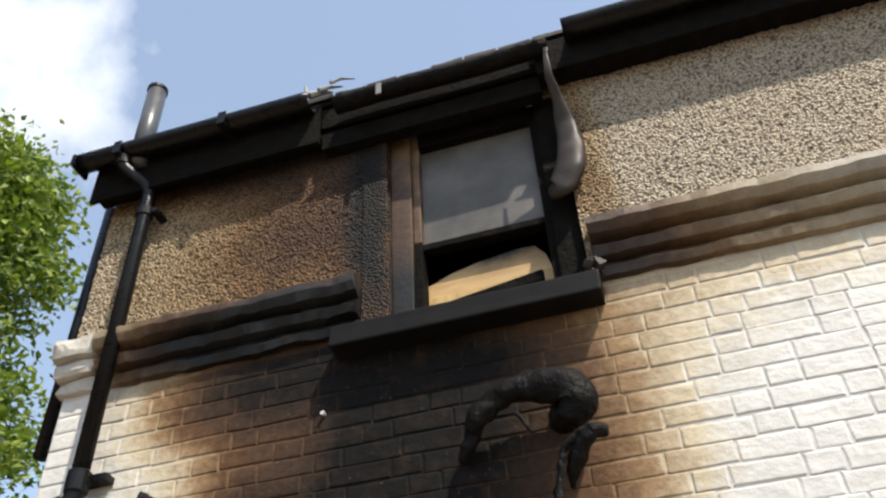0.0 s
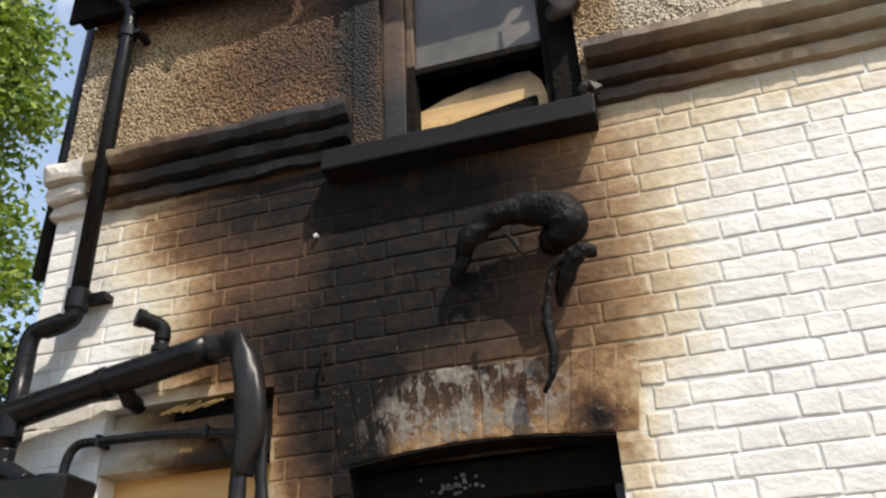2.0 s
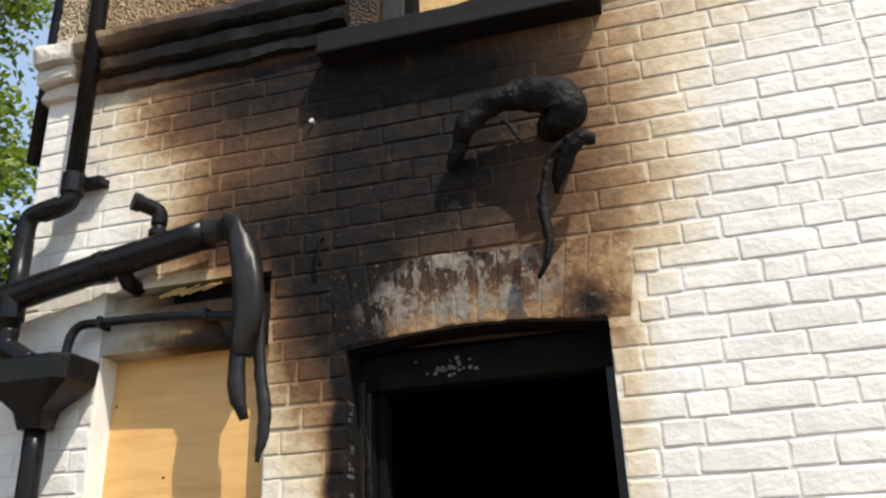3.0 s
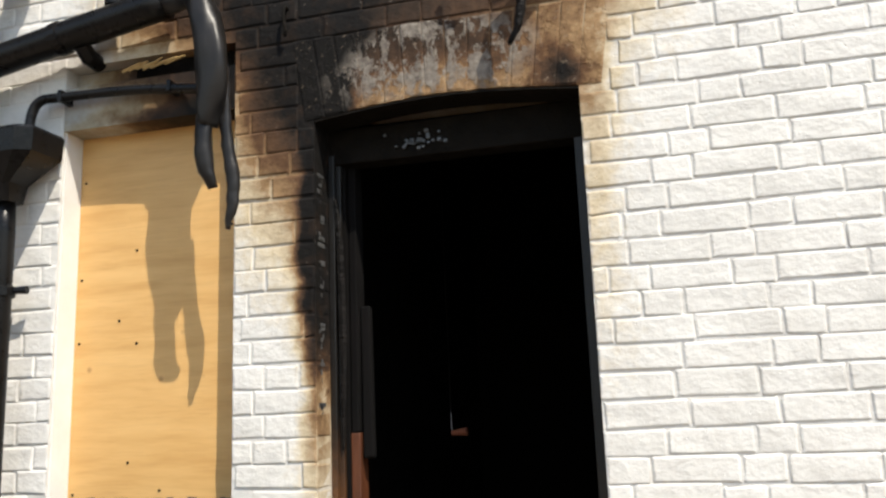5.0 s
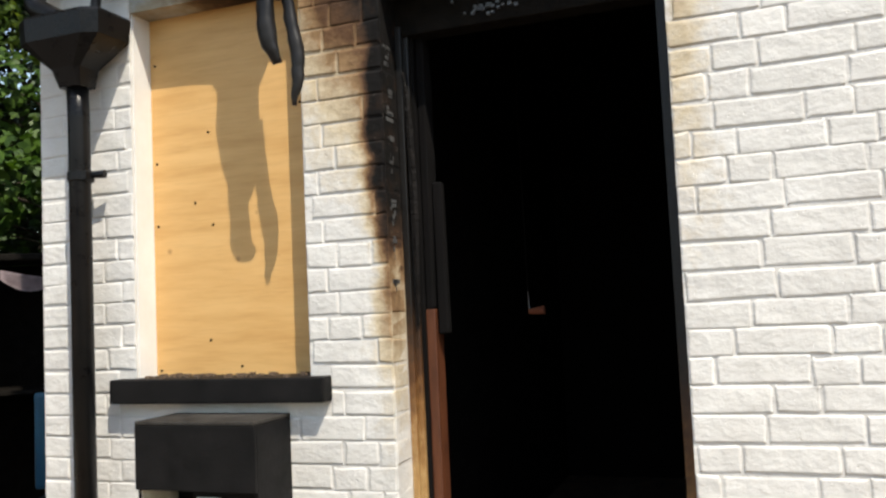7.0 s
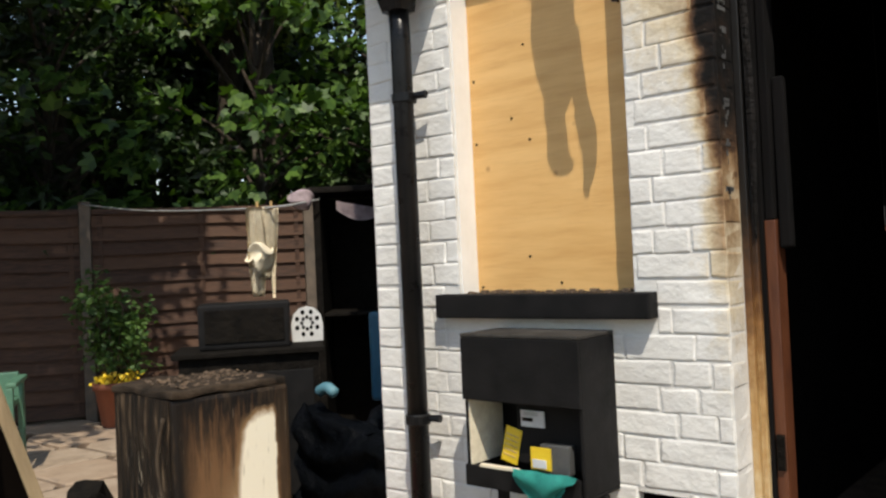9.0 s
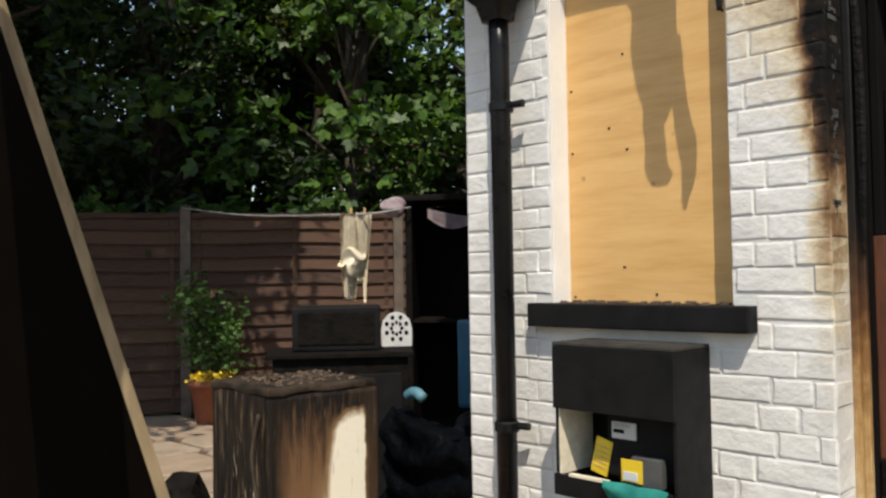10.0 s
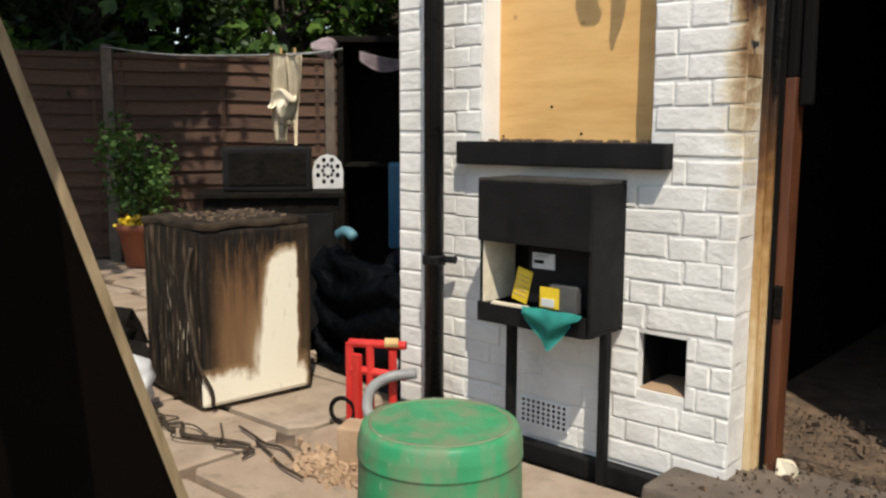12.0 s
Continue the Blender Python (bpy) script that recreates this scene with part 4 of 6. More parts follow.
# doorstep with rubble
bm = bmesh.new()
box(bm, (1.125, -0.2, GROUND - 0.02), (2.7, 0.239, 0.03), 0.012)
lumpy(bm, 0.012, 6)
solo("doorstep", bm, CONCRETE, "worn concrete doorstep covered in ash", "step", "structure")
bm = bmesh.new()
r = rng(31)
for _ in range(1600):
    x, y = r.uniform(1.16, 2.5), r.uniform(-0.18, 0.7)
    s = r.uniform(0.0015, 0.007) * (2.6 if r.random() < 0.06 else 1)
    z = (0.032 if y < 0.24 else 0.066) + max(0, 0.06 * (1 - abs(y - 0.35) / 0.4)) * r.random()
    m = pose(x, y, z, r.uniform(0, 180), r.uniform(0, 180), r.uniform(0, 180))
    box(bm, (-s, -s * 0.7, -s * 0.35), (s, s * 0.7, s * 0.35), 0, m)
solo("rubble", bm, SOIL, "ash, charred splinters and plaster crumbs on the doorstep", "debris", "stuff")
bm = bmesh.new()
box(bm, (1.385, 0.15, 0.032), (1.43, 0.19, 0.075), 0.006, None)
lumpy(bm, 0.03, 22)
solo("plaster_lump", bm, CLOTH, "pale lump of broken plaster by the door frame", "plaster")

# black plinth along the foot of the wall
bm = bmesh.new()
box(bm, (CORNER, -0.045, GROUND - 0.02), (1.12, 0.006, -0.01), 0.008)
lumpy(bm, 0.006, 12)
solo("plinth", bm, BLACK, "black painted plinth along the foot of the wall", "plinth", "structure")

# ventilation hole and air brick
# near-black sheets on the inner faces put the hole's shade into colour
solo("hole_lining", boxes(((0.991, 0.2, 0.251), (1.149, 0.23, 0.429)), ((0.991, 0.035, 0.256), (0.996, 0.1995, 0.424)), ((1.144, 0.02, 0.256), (1.149, 0.1995, 0.424)), ((0.991, 0.02, 0.4245), (1.149, 0.1995, 0.429))), SOOT_SHADE, "near-black lining that paints in the shade of a square hole knocked through the wall", "hole", "structure")
solo("hole_ledge", boxes(((0.9965, 0.012, 0.2505), (1.1435, 0.1995, 0.2555))), CLAY, "dusty brick ledge in the square hole", "ledge", "structure")
air = thing("air_brick", (0.645, -0.004, 0.05), "white painted air brick with rows of small holes", "vent")
part("plate", boxes(((0.548, -0.009, 0.042), (0.745, 0.006, 0.138)), bevel=0.003), WHITE, air)
# dark pads proud of the solid plate paint the shade inside its holes
for i in range(9):
    for j in range(5):
        x, z = 0.562 + i * 0.021, 0.056 + j * 0.0175
        part("opening", boxes(((x - 0.005, -0.0105, z - 0.005), (x + 0.005, -0.0085, z + 0.005))), SOOT_SHADE, air)

# ---- meter box ----
meter_box = thing("meter_box", (0.72, -0.1, 0.43), "black meter cabinet on legs, its front flap gone", "meter cabinet")
bx = (0.51, 0.935, -0.205, -0.001, 0.43, 0.9)
part("top", boxes(((bx[0], bx[2], bx[5] - 0.012), (bx[1], bx[3], bx[5])), bevel=0.004), DUSTY, meter_box, "dusty grey top")
part("front_panel", boxes(((bx[0], bx[2], 0.695), (bx[1], bx[2] + 0.012, bx[5] - 0.0125)), bevel=0.003), BLACK, meter_box)
part("side_panel", boxes(((bx[1] - 0.012, bx[2] + 0.0125, bx[4] + 0.012), (bx[1], bx[3], bx[5] - 0.0125)), bevel=0.003), BLACK, meter_box)
part("side_panel", boxes(((bx[0], bx[2] + 0.0125, bx[4] + 0.012), (bx[0] + 0.012, bx[3], bx[5] - 0.0125)), bevel=0.003), BLACK, meter_box)
part("liner", boxes(((bx[0] + 0.0125, bx[2] + 0.014, 0.49), (bx[0] + 0.016, bx[3] - 0.02, 0.7))), CLOTH, meter_box, "pale inner side")
part("back_panel", boxes(((bx[0] + 0.0125, -0.012, bx[4] + 0.012), (bx[1] - 0.0125, bx[3], bx[5] - 0.0125))), BLACK, meter_box)
part("base", boxes(((bx[0], bx[2] + 0.0125, bx[4]), (bx[1], bx[3], bx[4] + 0.0115)), bevel=0.003), BLACK, meter_box)
part("front_lip", boxes(((bx[0], bx[2], bx[4]), (bx[1] - 0.0125, bx[2] + 0.012, 0.495)), bevel=0.003), BLACK, meter_box)
part("edge_strip", boxes(((bx[0] + 0.06, bx[2] - 0.003, 0.494), (bx[0] + 0.2, bx[2] + 0.014, 0.502))), CLOTH, meter_box)
for x in (0.565, 0.925):
    part("leg", boxes(((x - 0.014, -0.1, GROUND + 0.002), (x + 0.014, -0.072, bx[4] - 0.0005)), bevel=0.002), BLACK, meter_box)
elec = thing("electricity_meter", (0.73, -0.1, 0.55), "dark electricity meter with a white display plate", "meter")
part("body", boxes(((0.66, -0.13, 0.5), (0.9, -0.0125, 0.685)), bevel=0.006), BLACK, elec)
plate = part("display", boxes(((0.68, -0.137, 0.615), (0.765, -0.1305, 0.665)), bevel=0.002), PAPER, elec, "white display plate")
part("window", boxes(((0.688, -0.139, 0.632), (0.725, -0.1372, 0.643))), CHAR, plate)
for k in range(2):
    part("mark", boxes(((0.692, -0.1385, 0.651 + k * 0.006), (0.745, -0.1372, 0.653 + k * 0.006))), GREY, plate)
part("lower_unit", boxes(((0.765, -0.165, 0.49), (0.865, -0.1305, 0.575)), bevel=0.004), STACK, elec)
part("sticker", boxes(((0.735, -0.17, 0.5), (0.805, -0.1655, 0.565))), YELLOW, elec, "yellow sticker with a pale panel")
part("panel", boxes(((0.742, -0.1725, 0.505), (0.79, -0.1702, 0.53))), PAPER, elec)
card = thing("yellow_card", (0.63, -0.12, 0.5), "yellow warning card with unreadable print leaning in the cabinet", "card")
tilt = pose(0.62, -0.13, 0.5, 0, 14, 0)
bm = bmesh.new()
box(bm, (-0.025, -0.002, 0.0), (0.035, 0.002, 0.11), 0, tilt)
part("sheet", bm, YELLOW, card)
for k in range(5):
    bm = bmesh.new()
    box(bm, (-0.02, -0.0035, 0.02 + k * 0.016), (0.028, -0.0022, 0.024 + k * 0.016), 0, tilt)
    part("print", bm, LATH, card)


def teal_shape(u, v):
    x = 0.695 + 0.225 * u + 0.012 * math.sin(6 * v)
    drop = v * (0.135 - 0.2 * abs(u - 0.52))
    return Vector((x - 0.05 * v * (u - 0.3), -0.21 - 0.02 * math.sin(min(1, v * 1.5) * 3.1) - 0.006 * math.sin(u * 14), 0.505 - max(0.0, drop)))


solo("teal_rag", sheet(0, 0, 14, 10, teal_shape), TEAL, "teal cloth draped over the lip of the meter cabinet", "cloth", smooth=True)

# ---- the burnt upstairs window ----
window_2 = thing("window_2", (1.8, 0.08, 3.38), "burnt sash window, its upper glass sooted and its lower half open on a board", "window", kind="structure")
part("box_frame", boxes(((1.407, 0.03, 3.385), (1.5, 0.14, 4.495)), bevel=0.004), CORNICE, window_2, "smoke-browned frame post")
part("box_frame", boxes(((2.09, 0.03, 3.385), (2.198, 0.14, 4.495)), bevel=0.004), CHAR, window_2, "charred frame post")
part("staff_bead", boxes(((1.5005, 0.05, 3.83), (1.535, 0.13, 4.495)), bevel=0.004), CORNICE, window_2)
part("staff_bead", boxes(((1.5005, 0.05, 3.385), (1.535, 0.13, 3.829)), bevel=0.004), CHAR, window_2)
part("staff_bead", boxes(((2.06, 0.05, 3.385), (2.0895, 0.13, 4.495)), bevel=0.004), CHAR, window_2)
part("meeting_rail", boxes(((1.5355, 0.06, 3.79), (2.0595, 0.12, 3.825)), bevel=0.006), CHAR, window_2)
part("upper_glass", boxes(((1.5355, 0.085, 3.8255), (2.0595, 0.091, 4.49))), GLASS, window_2, "glass fogged grey with soot")
part("head", boxes(((1.5355, 0.04, 4.4), (2.0595, 0.14, 4.495))), CHAR, window_2)
part("lower_rail", boxes(((1.5355, 0.06, 3.385), (2.0595, 0.11, 3.42)), bevel=0.006), CHAR, window_2)
bm = bmesh.new()
prism(bm, [(1.41, 3.385), (2.065, 3.385), (2.055, 3.6), (2.035, 3.68), (1.995, 3.735), (1.93, 3.74), (1.75, 3.715), (1.63, 3.685), (1.55, 3.65), (1.41, 3.62)], 1, 0.125, 0.137)
part("backing_board", bm, PLY2, window_2, "plywood fixed behind the opening, burnt away along its top")
bm = boxes(((1.64, 0.07, 3.46), (2.02, 0.105, 3.51)), bevel=0.008)
for v in bm.verts:
    v.co.z += (v.co.x - 1.64) * 0.15
part("burnt_rail", bm, CHAR, window_2)
part("pale_splinter", boxes(((1.55, 0.112, 3.53), (1.74, 0.12, 3.57))), LATH, window_2)
bm = bmesh.new()
box(bm, (1.2, -0.105, 3.285), (2.235, 0.029, 3.375), 0.008)
lumpy(bm, 0.006, 12)
solo("upper_sill", bm, BLACK, "black stone sill under the burnt window", "window sill", "structure")
bm = bmesh.new()
r = rng(5)
for k in range(9):
    s = r.uniform(0.008, 0.02)
    box(bm, (-s, -s, -s), (s, s, s), 0.004, pose(2.22 + r.uniform(-0.02, 0.02), -0.06 + r.uniform(-0.03, 0.03), 3.385 + r.uniform(0, 0.03), r.uniform(0, 90), r.uniform(0, 90), 0))
lumpy(bm, 0.01, 30)
solo("mortar_crumbs", bm, CORNICE, "broken mortar crumbs at the end of the sill", "debris", "stuff")
bm = bmesh.new()
path = curve([(2.21, -0.2, 4.56), (2.2, -0.18, 4.42), (2.215, -0.11, 4.3), (2.22, -0.06, 4.2), (2.225, -0.05, 4.05), (2.2, -0.05, 3.93), (2.15, -0.045, 3.86), (2.11, -0.03, 3.87)], 6)
tube(bm, path, spread([0.012, 0.016, 0.026, 0.046, 0.06, 0.066, 0.058, 0.02], len(path)), 16, True, spread([0.25, 0.3, 0.4, 0.45, 0.5, 0.55, 0.5, 0.4], len(path)))
lumpy(bm, 0.01, 11)
solo("melted_gutter_strip", bm, BROWNED, "melted gutter plastic hanging in a brown drooping sheet", "melted plastic", smooth=True)
bm = bmesh.new()
box(bm, (1.29, -0.014, 3.39), (1.404, 0.011, 4.5), 0.006)
lumpy(bm, 0.012, 26)
lumpy(bm, 0.006, 70, 3.0)
solo("render_edge", bm, RENDER, "rough smoke-stained render beside the window", "render", "structure")

# ---- melted lamp hood over the door ----
hood = thing("melted_lamp", (1.95, -0.1, 2.8), "black outdoor lamp melted into a drooping crescent", "wall lamp")
bm = bmesh.new()
path = curve([(1.71, -0.05, 2.83), (1.74, -0.075, 2.88), (1.8, -0.09, 2.92), (1.88, -0.1, 2.948), (1.97, -0.105, 2.95), (2.055, -0.105, 2.915), (2.08, -0.1, 2.86), (2.04, -0.095, 2.8)], 6)
tube(bm, path, spread([0.024, 0.036, 0.043, 0.046, 0.056, 0.072, 0.074, 0.04], len(path)), 16, True, spread([0.7, 0.75, 0.8, 1.0], len(path)))
for v in bm.verts:
    v.co += (0.016 if v.co.x < 1.98 else 0.004) * noise.noise_vector(v.co * 22)
part("lip", bm, MELT, hood, smooth=True)


part("wall_plate", pipe([(2.02, 0.01, 2.86), (2.02, -0.04, 2.86), (2.03, -0.08, 2.87)], [0.05, 0.045, 0.03], seg=14), MELT, hood, smooth=True)
part("bracket", pipe([(1.7, 0.01, 2.83), (1.715, -0.05, 2.832)], 0.016, seg=8), MELT, hood)
for pts, rad in (([(2.12, -0.14, 2.745), (2.08, -0.14, 2.735), (2.02, -0.13, 2.69), (2.0, -0.125, 2.62), (1.985, -0.12, 2.52), (1.995, -0.12, 2.42), (1.975, -0.11, 2.34), (1.95, -0.1, 2.3)], [0.022, 0.014, 0.012, 0.012, 0.017, 0.017, 0.012, 0.006]),
                 ([(1.88, -0.15, 2.84), (1.9, -0.16, 2.82), (1.93, -0.15, 2.76)], [0.006, 0.008, 0.005]),
                 ([(2.16, -0.11, 2.74), (2.11, -0.13, 2.735), (2.05, -0.1, 2.66), (2.02, -0.06, 2.6)], [0.02, 0.03, 0.028, 0.01]),
                 ([(1.72, -0.05, 2.835), (1.69, -0.045, 2.79), (1.67, -0.03, 2.75)], [0.026, 0.026, 0.01])):
    bm = bmesh.new()
    path = curve(pts, 5)
    tube(bm, path, spread(rad, len(path)), 10)
    lumpy(bm, 0.008, 40)
    part("drip", bm, MELT, hood, smooth=True)
hook = thing("wall_hook", (1.2, -0.02, 2.55), "small rusty hook on the scorched wall", "hook")
part("hook", pipe(curve([(1.2, 0.01, 2.59), (1.2, -0.025, 2.58), (1.2, -0.03, 2.54), (1.205, -0.03, 2.5), (1.2, -0.02, 2.48)]), 0.006, seg=8), CHAR, hook)
solo("masonry_nail", pipe([(1.155, 0.01, 3.06), (1.152, -0.02, 3.062)], [0.005, 0.009], seg=8), PAPER, "pale plug stub in the wall", "plug")

# ---- the yard: green tub, leaning board, post ----
tub = thing("green_tub", (1.045, -0.98, GROUND), "upturned green plastic tub with a dusty base", "tub")
bm = bmesh.new()
lathe(bm, (1.045, -0.98, GROUND), [(0.196, 0.0), (0.197, 0.03), (0.193, 0.033), (0.192, 0.04), (0.181, 0.37), (0.1805, 0.395), (0.181, 0.4), (0.1835, 0.402), (0.1838, 0.405), (0.183, 0.408), (0.183, 0.43), (0.182, 0.437), (0.177, 0.457), (0.174, 0.465), (0.17, 0.469), (0.163, 0.4705), (0.16, 0.4705)], 64)
part("body", bm, GREEN, tub, smooth=True)
bm = bmesh.new()
lathe(bm, (1.045, -0.98, GROUND), [(0.1595, 0.468), (0.159, 0.4715), (0.156, 0.473), (0.152, 0.4725), (0.15, 0.47), (0.146, 0.469), (0.02, 0.469)], 64)
part("base_plate", bm, DIRT, tub, smooth=True)

e0, e1 = Vector((1.112, -1.475, GROUND)), Vector((0.85, -1.985, 1.82))
along, back = (e1 - e0), Vector((-0.9, -0.45, 0.0)).normalized()
nrm = along.cross(back).normalized()
if nrm.x < 0:
    nrm = -nrm
board = thing("leaning_board", e0, "large near-black board leaning, with a raw pale edge", "board")
bm = bmesh.new()
def slab8(a, b, w, t0, t1, w0=0.0):
    q = [a + back * w0 + nrm * t0, a + back * w + nrm * t0, b + back * w + nrm * t0, b + back * w0 + nrm * t0]
    p = [c + nrm * (t1 - t0) for c in q]
    vs = [bm.verts.new(c) for c in q + p]
    for f in ((0, 1, 2, 3), (7, 6, 5, 4), (0, 4, 5, 1), (1, 5, 6, 2), (2, 6, 7, 3), (3, 7, 4, 0)):
        bm.faces.new([vs[k] for k in f])
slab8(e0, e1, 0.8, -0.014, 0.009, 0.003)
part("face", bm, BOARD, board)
bm = bmesh.new()
slab8(e0, e1, 0.002, -0.0145, 0.0095)
lumpy(bm, 0.002, 20)
part("edge", bm, EDGE, board, "raw pale board edge")

pm = pose(1.226, -2.0, GROUND, 0, 0, -107)
bm = bmesh.new()
box(bm, (0.0, -0.02, 0.0), (0.16, 0.025, 2.1), 0.004, pm)
solo("timber_post", bm, POSTWOOD, "knotty brown timber post standing in the yard", "post")

# ---- burnt washing machine ----
mm = pose(-0.59, -0.55, GROUND, 0, 0, -6)
machine = thing("washing_machine", (-0.59, -0.55, GROUND), "burnt-out white washing machine, scorched brown and black", "washing machine")
W, D, HH = 0.5, 0.5, 0.755
bm = bmesh.new()
box(bm, (-W, 0.0, 0.02), (0.0, D, HH - 0.03), 0.018, None)
for v in bm.verts:
    k = v.co.z / HH
    v.co.x += 0.012 * math.sin(k * 9) * (1 if v.co.x > -0.2 else -1)
    v.co = mm @ v.co
part("cabinet", bm, ENAMEL, machine)
bm = bmesh.new()
box(bm, (-W - 0.008, -0.01, HH - 0.03), (0.01, D + 0.008, HH), 0.01, None)
bmesh.ops.subdivide_edges(bm, edges=[e for e in bm.edges if e.calc_length() > 0.2], cuts=7, use_grid_fill=True)
lumpy(bm, 0.016, 6)
for v in bm.verts:
    v.co = mm @ v.co
part("lid", bm, ASHY, machine, "blackened buckled lid")
bm = bmesh.new()
r = rng(40)
for _ in range(170):
    s = r.uniform(0.003, 0.011)
    box(bm, (-s, -s * 0.6, -s * 0.25), (s, s * 0.6, s * 0.25), 0, mm @ pose(r.uniform(-0.42, -0.02), r.uniform(0.05, D - 0.03), HH + 0.004, r.uniform(-30, 30), r.uniform(-30, 30), r.uniform(0, 180)))
tagged(part("ash", bm, SOIL, machine), kind="stuff")
bm = bmesh.new()
tube(bm, [mm @ Vector(p) for p in curve([(-0.02, -0.02, 0.66), (-0.05, -0.035, 0.5), (-0.01, -0.03, 0.32), (0.01, -0.02, 0.2), (0.03, 0.02, 0.1), (0.02, 0.03, 0.03)], 6)], 0.008, 8)
part("cable", bm, CABLE, machine, smooth=True)
for x in (-W + 0.05, -0.05):
    for y in (0.05, D - 0.05):
        bm = bmesh.new()
        tube(bm, [mm @ Vector((x, y, 0)), mm @ Vector((x, y, 0.03))], 0.02, 10)
        part("foot", bm, CHAR, machine)
bm = bmesh.new()
box(bm, (-W + 0.004, -0.006, 0.03), (-0.008, -0.001, HH - 0.034), 0.002, None)
bmesh.ops.subdivide_edges(bm, edges=[e for e in bm.edges if e.calc_length() > 0.2], cuts=9, use_grid_fill=True)
for v in bm.verts:
    v.co.y -= 0.012 * max(0.0, noise.noise(Vector((v.co.x * 9, 0, v.co.z * 4)))) * (1 if -W + 0.02 < v.co.x < -0.02 else 0)
    v.co = mm @ v.co
part("front_panel", bm, STREAK, machine, "charred front panel with pale vertical streaks")

# cables and hoses on the ground
r = rng(44)
for k in range(8):
    q = Vector((-0.85 + 0.09 * k, -0.68 + r.gauss(0, 0.05), GROUND + 0.012))
    p = [q + Vector((0.1 * j + r.gauss(0, 0.03), r.gauss(0, 0.045), 0.012 * r.random())) for j in range(5)]
    solo("burnt_cable", pipe(curve(p, 6), r.uniform(0.003, 0.008), seg=6), CABLE, "burnt cable lying in a tangle on the paving", "cable", group="cables beside the burnt machine", smooth=True)
bm = bmesh.new()
bmesh.ops.create_icosphere(bm, subdivisions=3, radius=0.14)
lumpy(bm, 0.05, 9)
lumpy(bm, 0.03, 22)
for v in bm.verts:
    v.co = Vector((-0.84 + v.co.x * 1.1, -0.8 + v.co.y, GROUND + 0.13 + v.co.z * 0.85))
solo("white_bag", bm, PAPER, "crumpled white plastic bag beside the burnt machine", "bag", smooth=True)
bm = bmesh.new()
for k in range(14):
    bmesh.ops.create_icosphere(bm, subdivisions=2, radius=r.uniform(0.05, 0.12), matrix=pose(-1.25 + r.gauss(0, 0.2), -0.42 + r.gauss(0, 0.18), GROUND + r.uniform(0.03, 0.2)))
lumpy(bm, 0.05, 12)
solo("charred_heap", bm, CHAR, "heap of charred rubbish beside the burnt machine", "debris", "stuff")

# ---- scorched table with a black box on it ----
tm = pose(-1.18, 0.24, GROUND, 0, 0, 52)
table = thing("burnt_table", (-1.18, 0.24, GROUND), "blackened cabinet-like table behind the burnt machine", "table")
bm = bmesh.new()
box(bm, (-0.36, -0.05, 0.78), (0.36, 0.4, 0.805), 0.006, tm)
part("tabletop", bm, CHAR, table)
bm = bmesh.new()
box(bm, (-0.33, -0.02, 0.02), (0.33, 0.37, 0.779), 0.006, tm)
part("body", bm, CHAR, table)
bm = bmesh.new()
box(bm, (-0.3, -0.026, 0.1), (0.3, -0.0205, 0.7), 0.004, tm)
part("front", bm, BLACK, table)
bm = bmesh.new()
box(bm, (-0.24, 0.06, 0.806), (0.2, 0.34, 1.03), 0.012, tm)
lumpy(bm, 0.006, 8)
tv = thing("burnt_box", tm @ Vector((0, 0.2, 0.806)), "black scorched box standing on the table", "box")
part("case", bm, BLACK, tv)
bm = bmesh.new()
box(bm, (-0.21, 0.056, 0.84), (0.17, 0.0595, 1.0), 0.003, tm)
part("panel", bm, CHAR, tv)

plate_m = tm @ pose(0.29, 0.3, 0.806)
seat_back = thing("white_plaque", plate_m.translation, "white pierced metal plaque standing on the burnt table", "ornament")
bm = bmesh.new()
prism(bm, [(-0.08, 0.0), (0.08, 0.0), (0.082, 0.09), (0.07, 0.14), (0.04, 0.172), (0.0, 0.183), (-0.04, 0.172), (-0.07, 0.14), (-0.082, 0.09)], 1, -0.008, 0.008)
for v in bm.verts:
    v.co = plate_m @ v.co
part("plate", bm, PAPER, seat_back)
# dark discs on the solid plate stand in for the dark inside pierced holes
for k in range(16):
    a = 2 * math.pi * k / 8
    rad, cz, s = (0.028, 0.095, 0.009) if k < 8 else (0.056, 0.095, 0.011)
    px, pz = rad * math.cos(a + (0.39 if k > 7 else 0)), cz + rad * math.sin(a + (0.39 if k > 7 else 0)) * 1.1
    bm = bmesh.new()
    prism(bm, [(px + s * math.cos(q), pz + s * 1.2 * math.sin(q)) for q in (math.pi * w / 4 for w in range(8))], 1, -0.0095, -0.0081)
    for v in bm.verts:
        v.co = plate_m @ v.co
    part("pierced_hole", bm, SOOT_SHADE, seat_back)

# tall black cupboard, blue chair, dark heap
cm = pose(-1.55, 1.02, GROUND, 0, 0, 42)
cup = thing("tall_cupboard", (-1.42, 1.1, GROUND), "tall burnt-black cupboard with its front missing", "cupboard")
for lo, hi in (((-0.02, 0.0, 0.0), (0.02, 0.5, 1.62)), ((0.9, 0.0, 0.0), (0.94, 0.5, 1.62)), ((0.021, 0.46, 0.0), (0.899, 0.5, 1.62))):
    bm = bmesh.new()
    box(bm, lo, hi, 0.006, cm)
    part("side", bm, CHAR, cup)
bm = bmesh.new()
box(bm, (-0.05, -0.03, 1.621), (0.97, 0.52, 1.66), 0.01, cm)
lumpy(bm, 0.01, 8)
part("top", bm, CHAR, cup)
bm = bmesh.new()
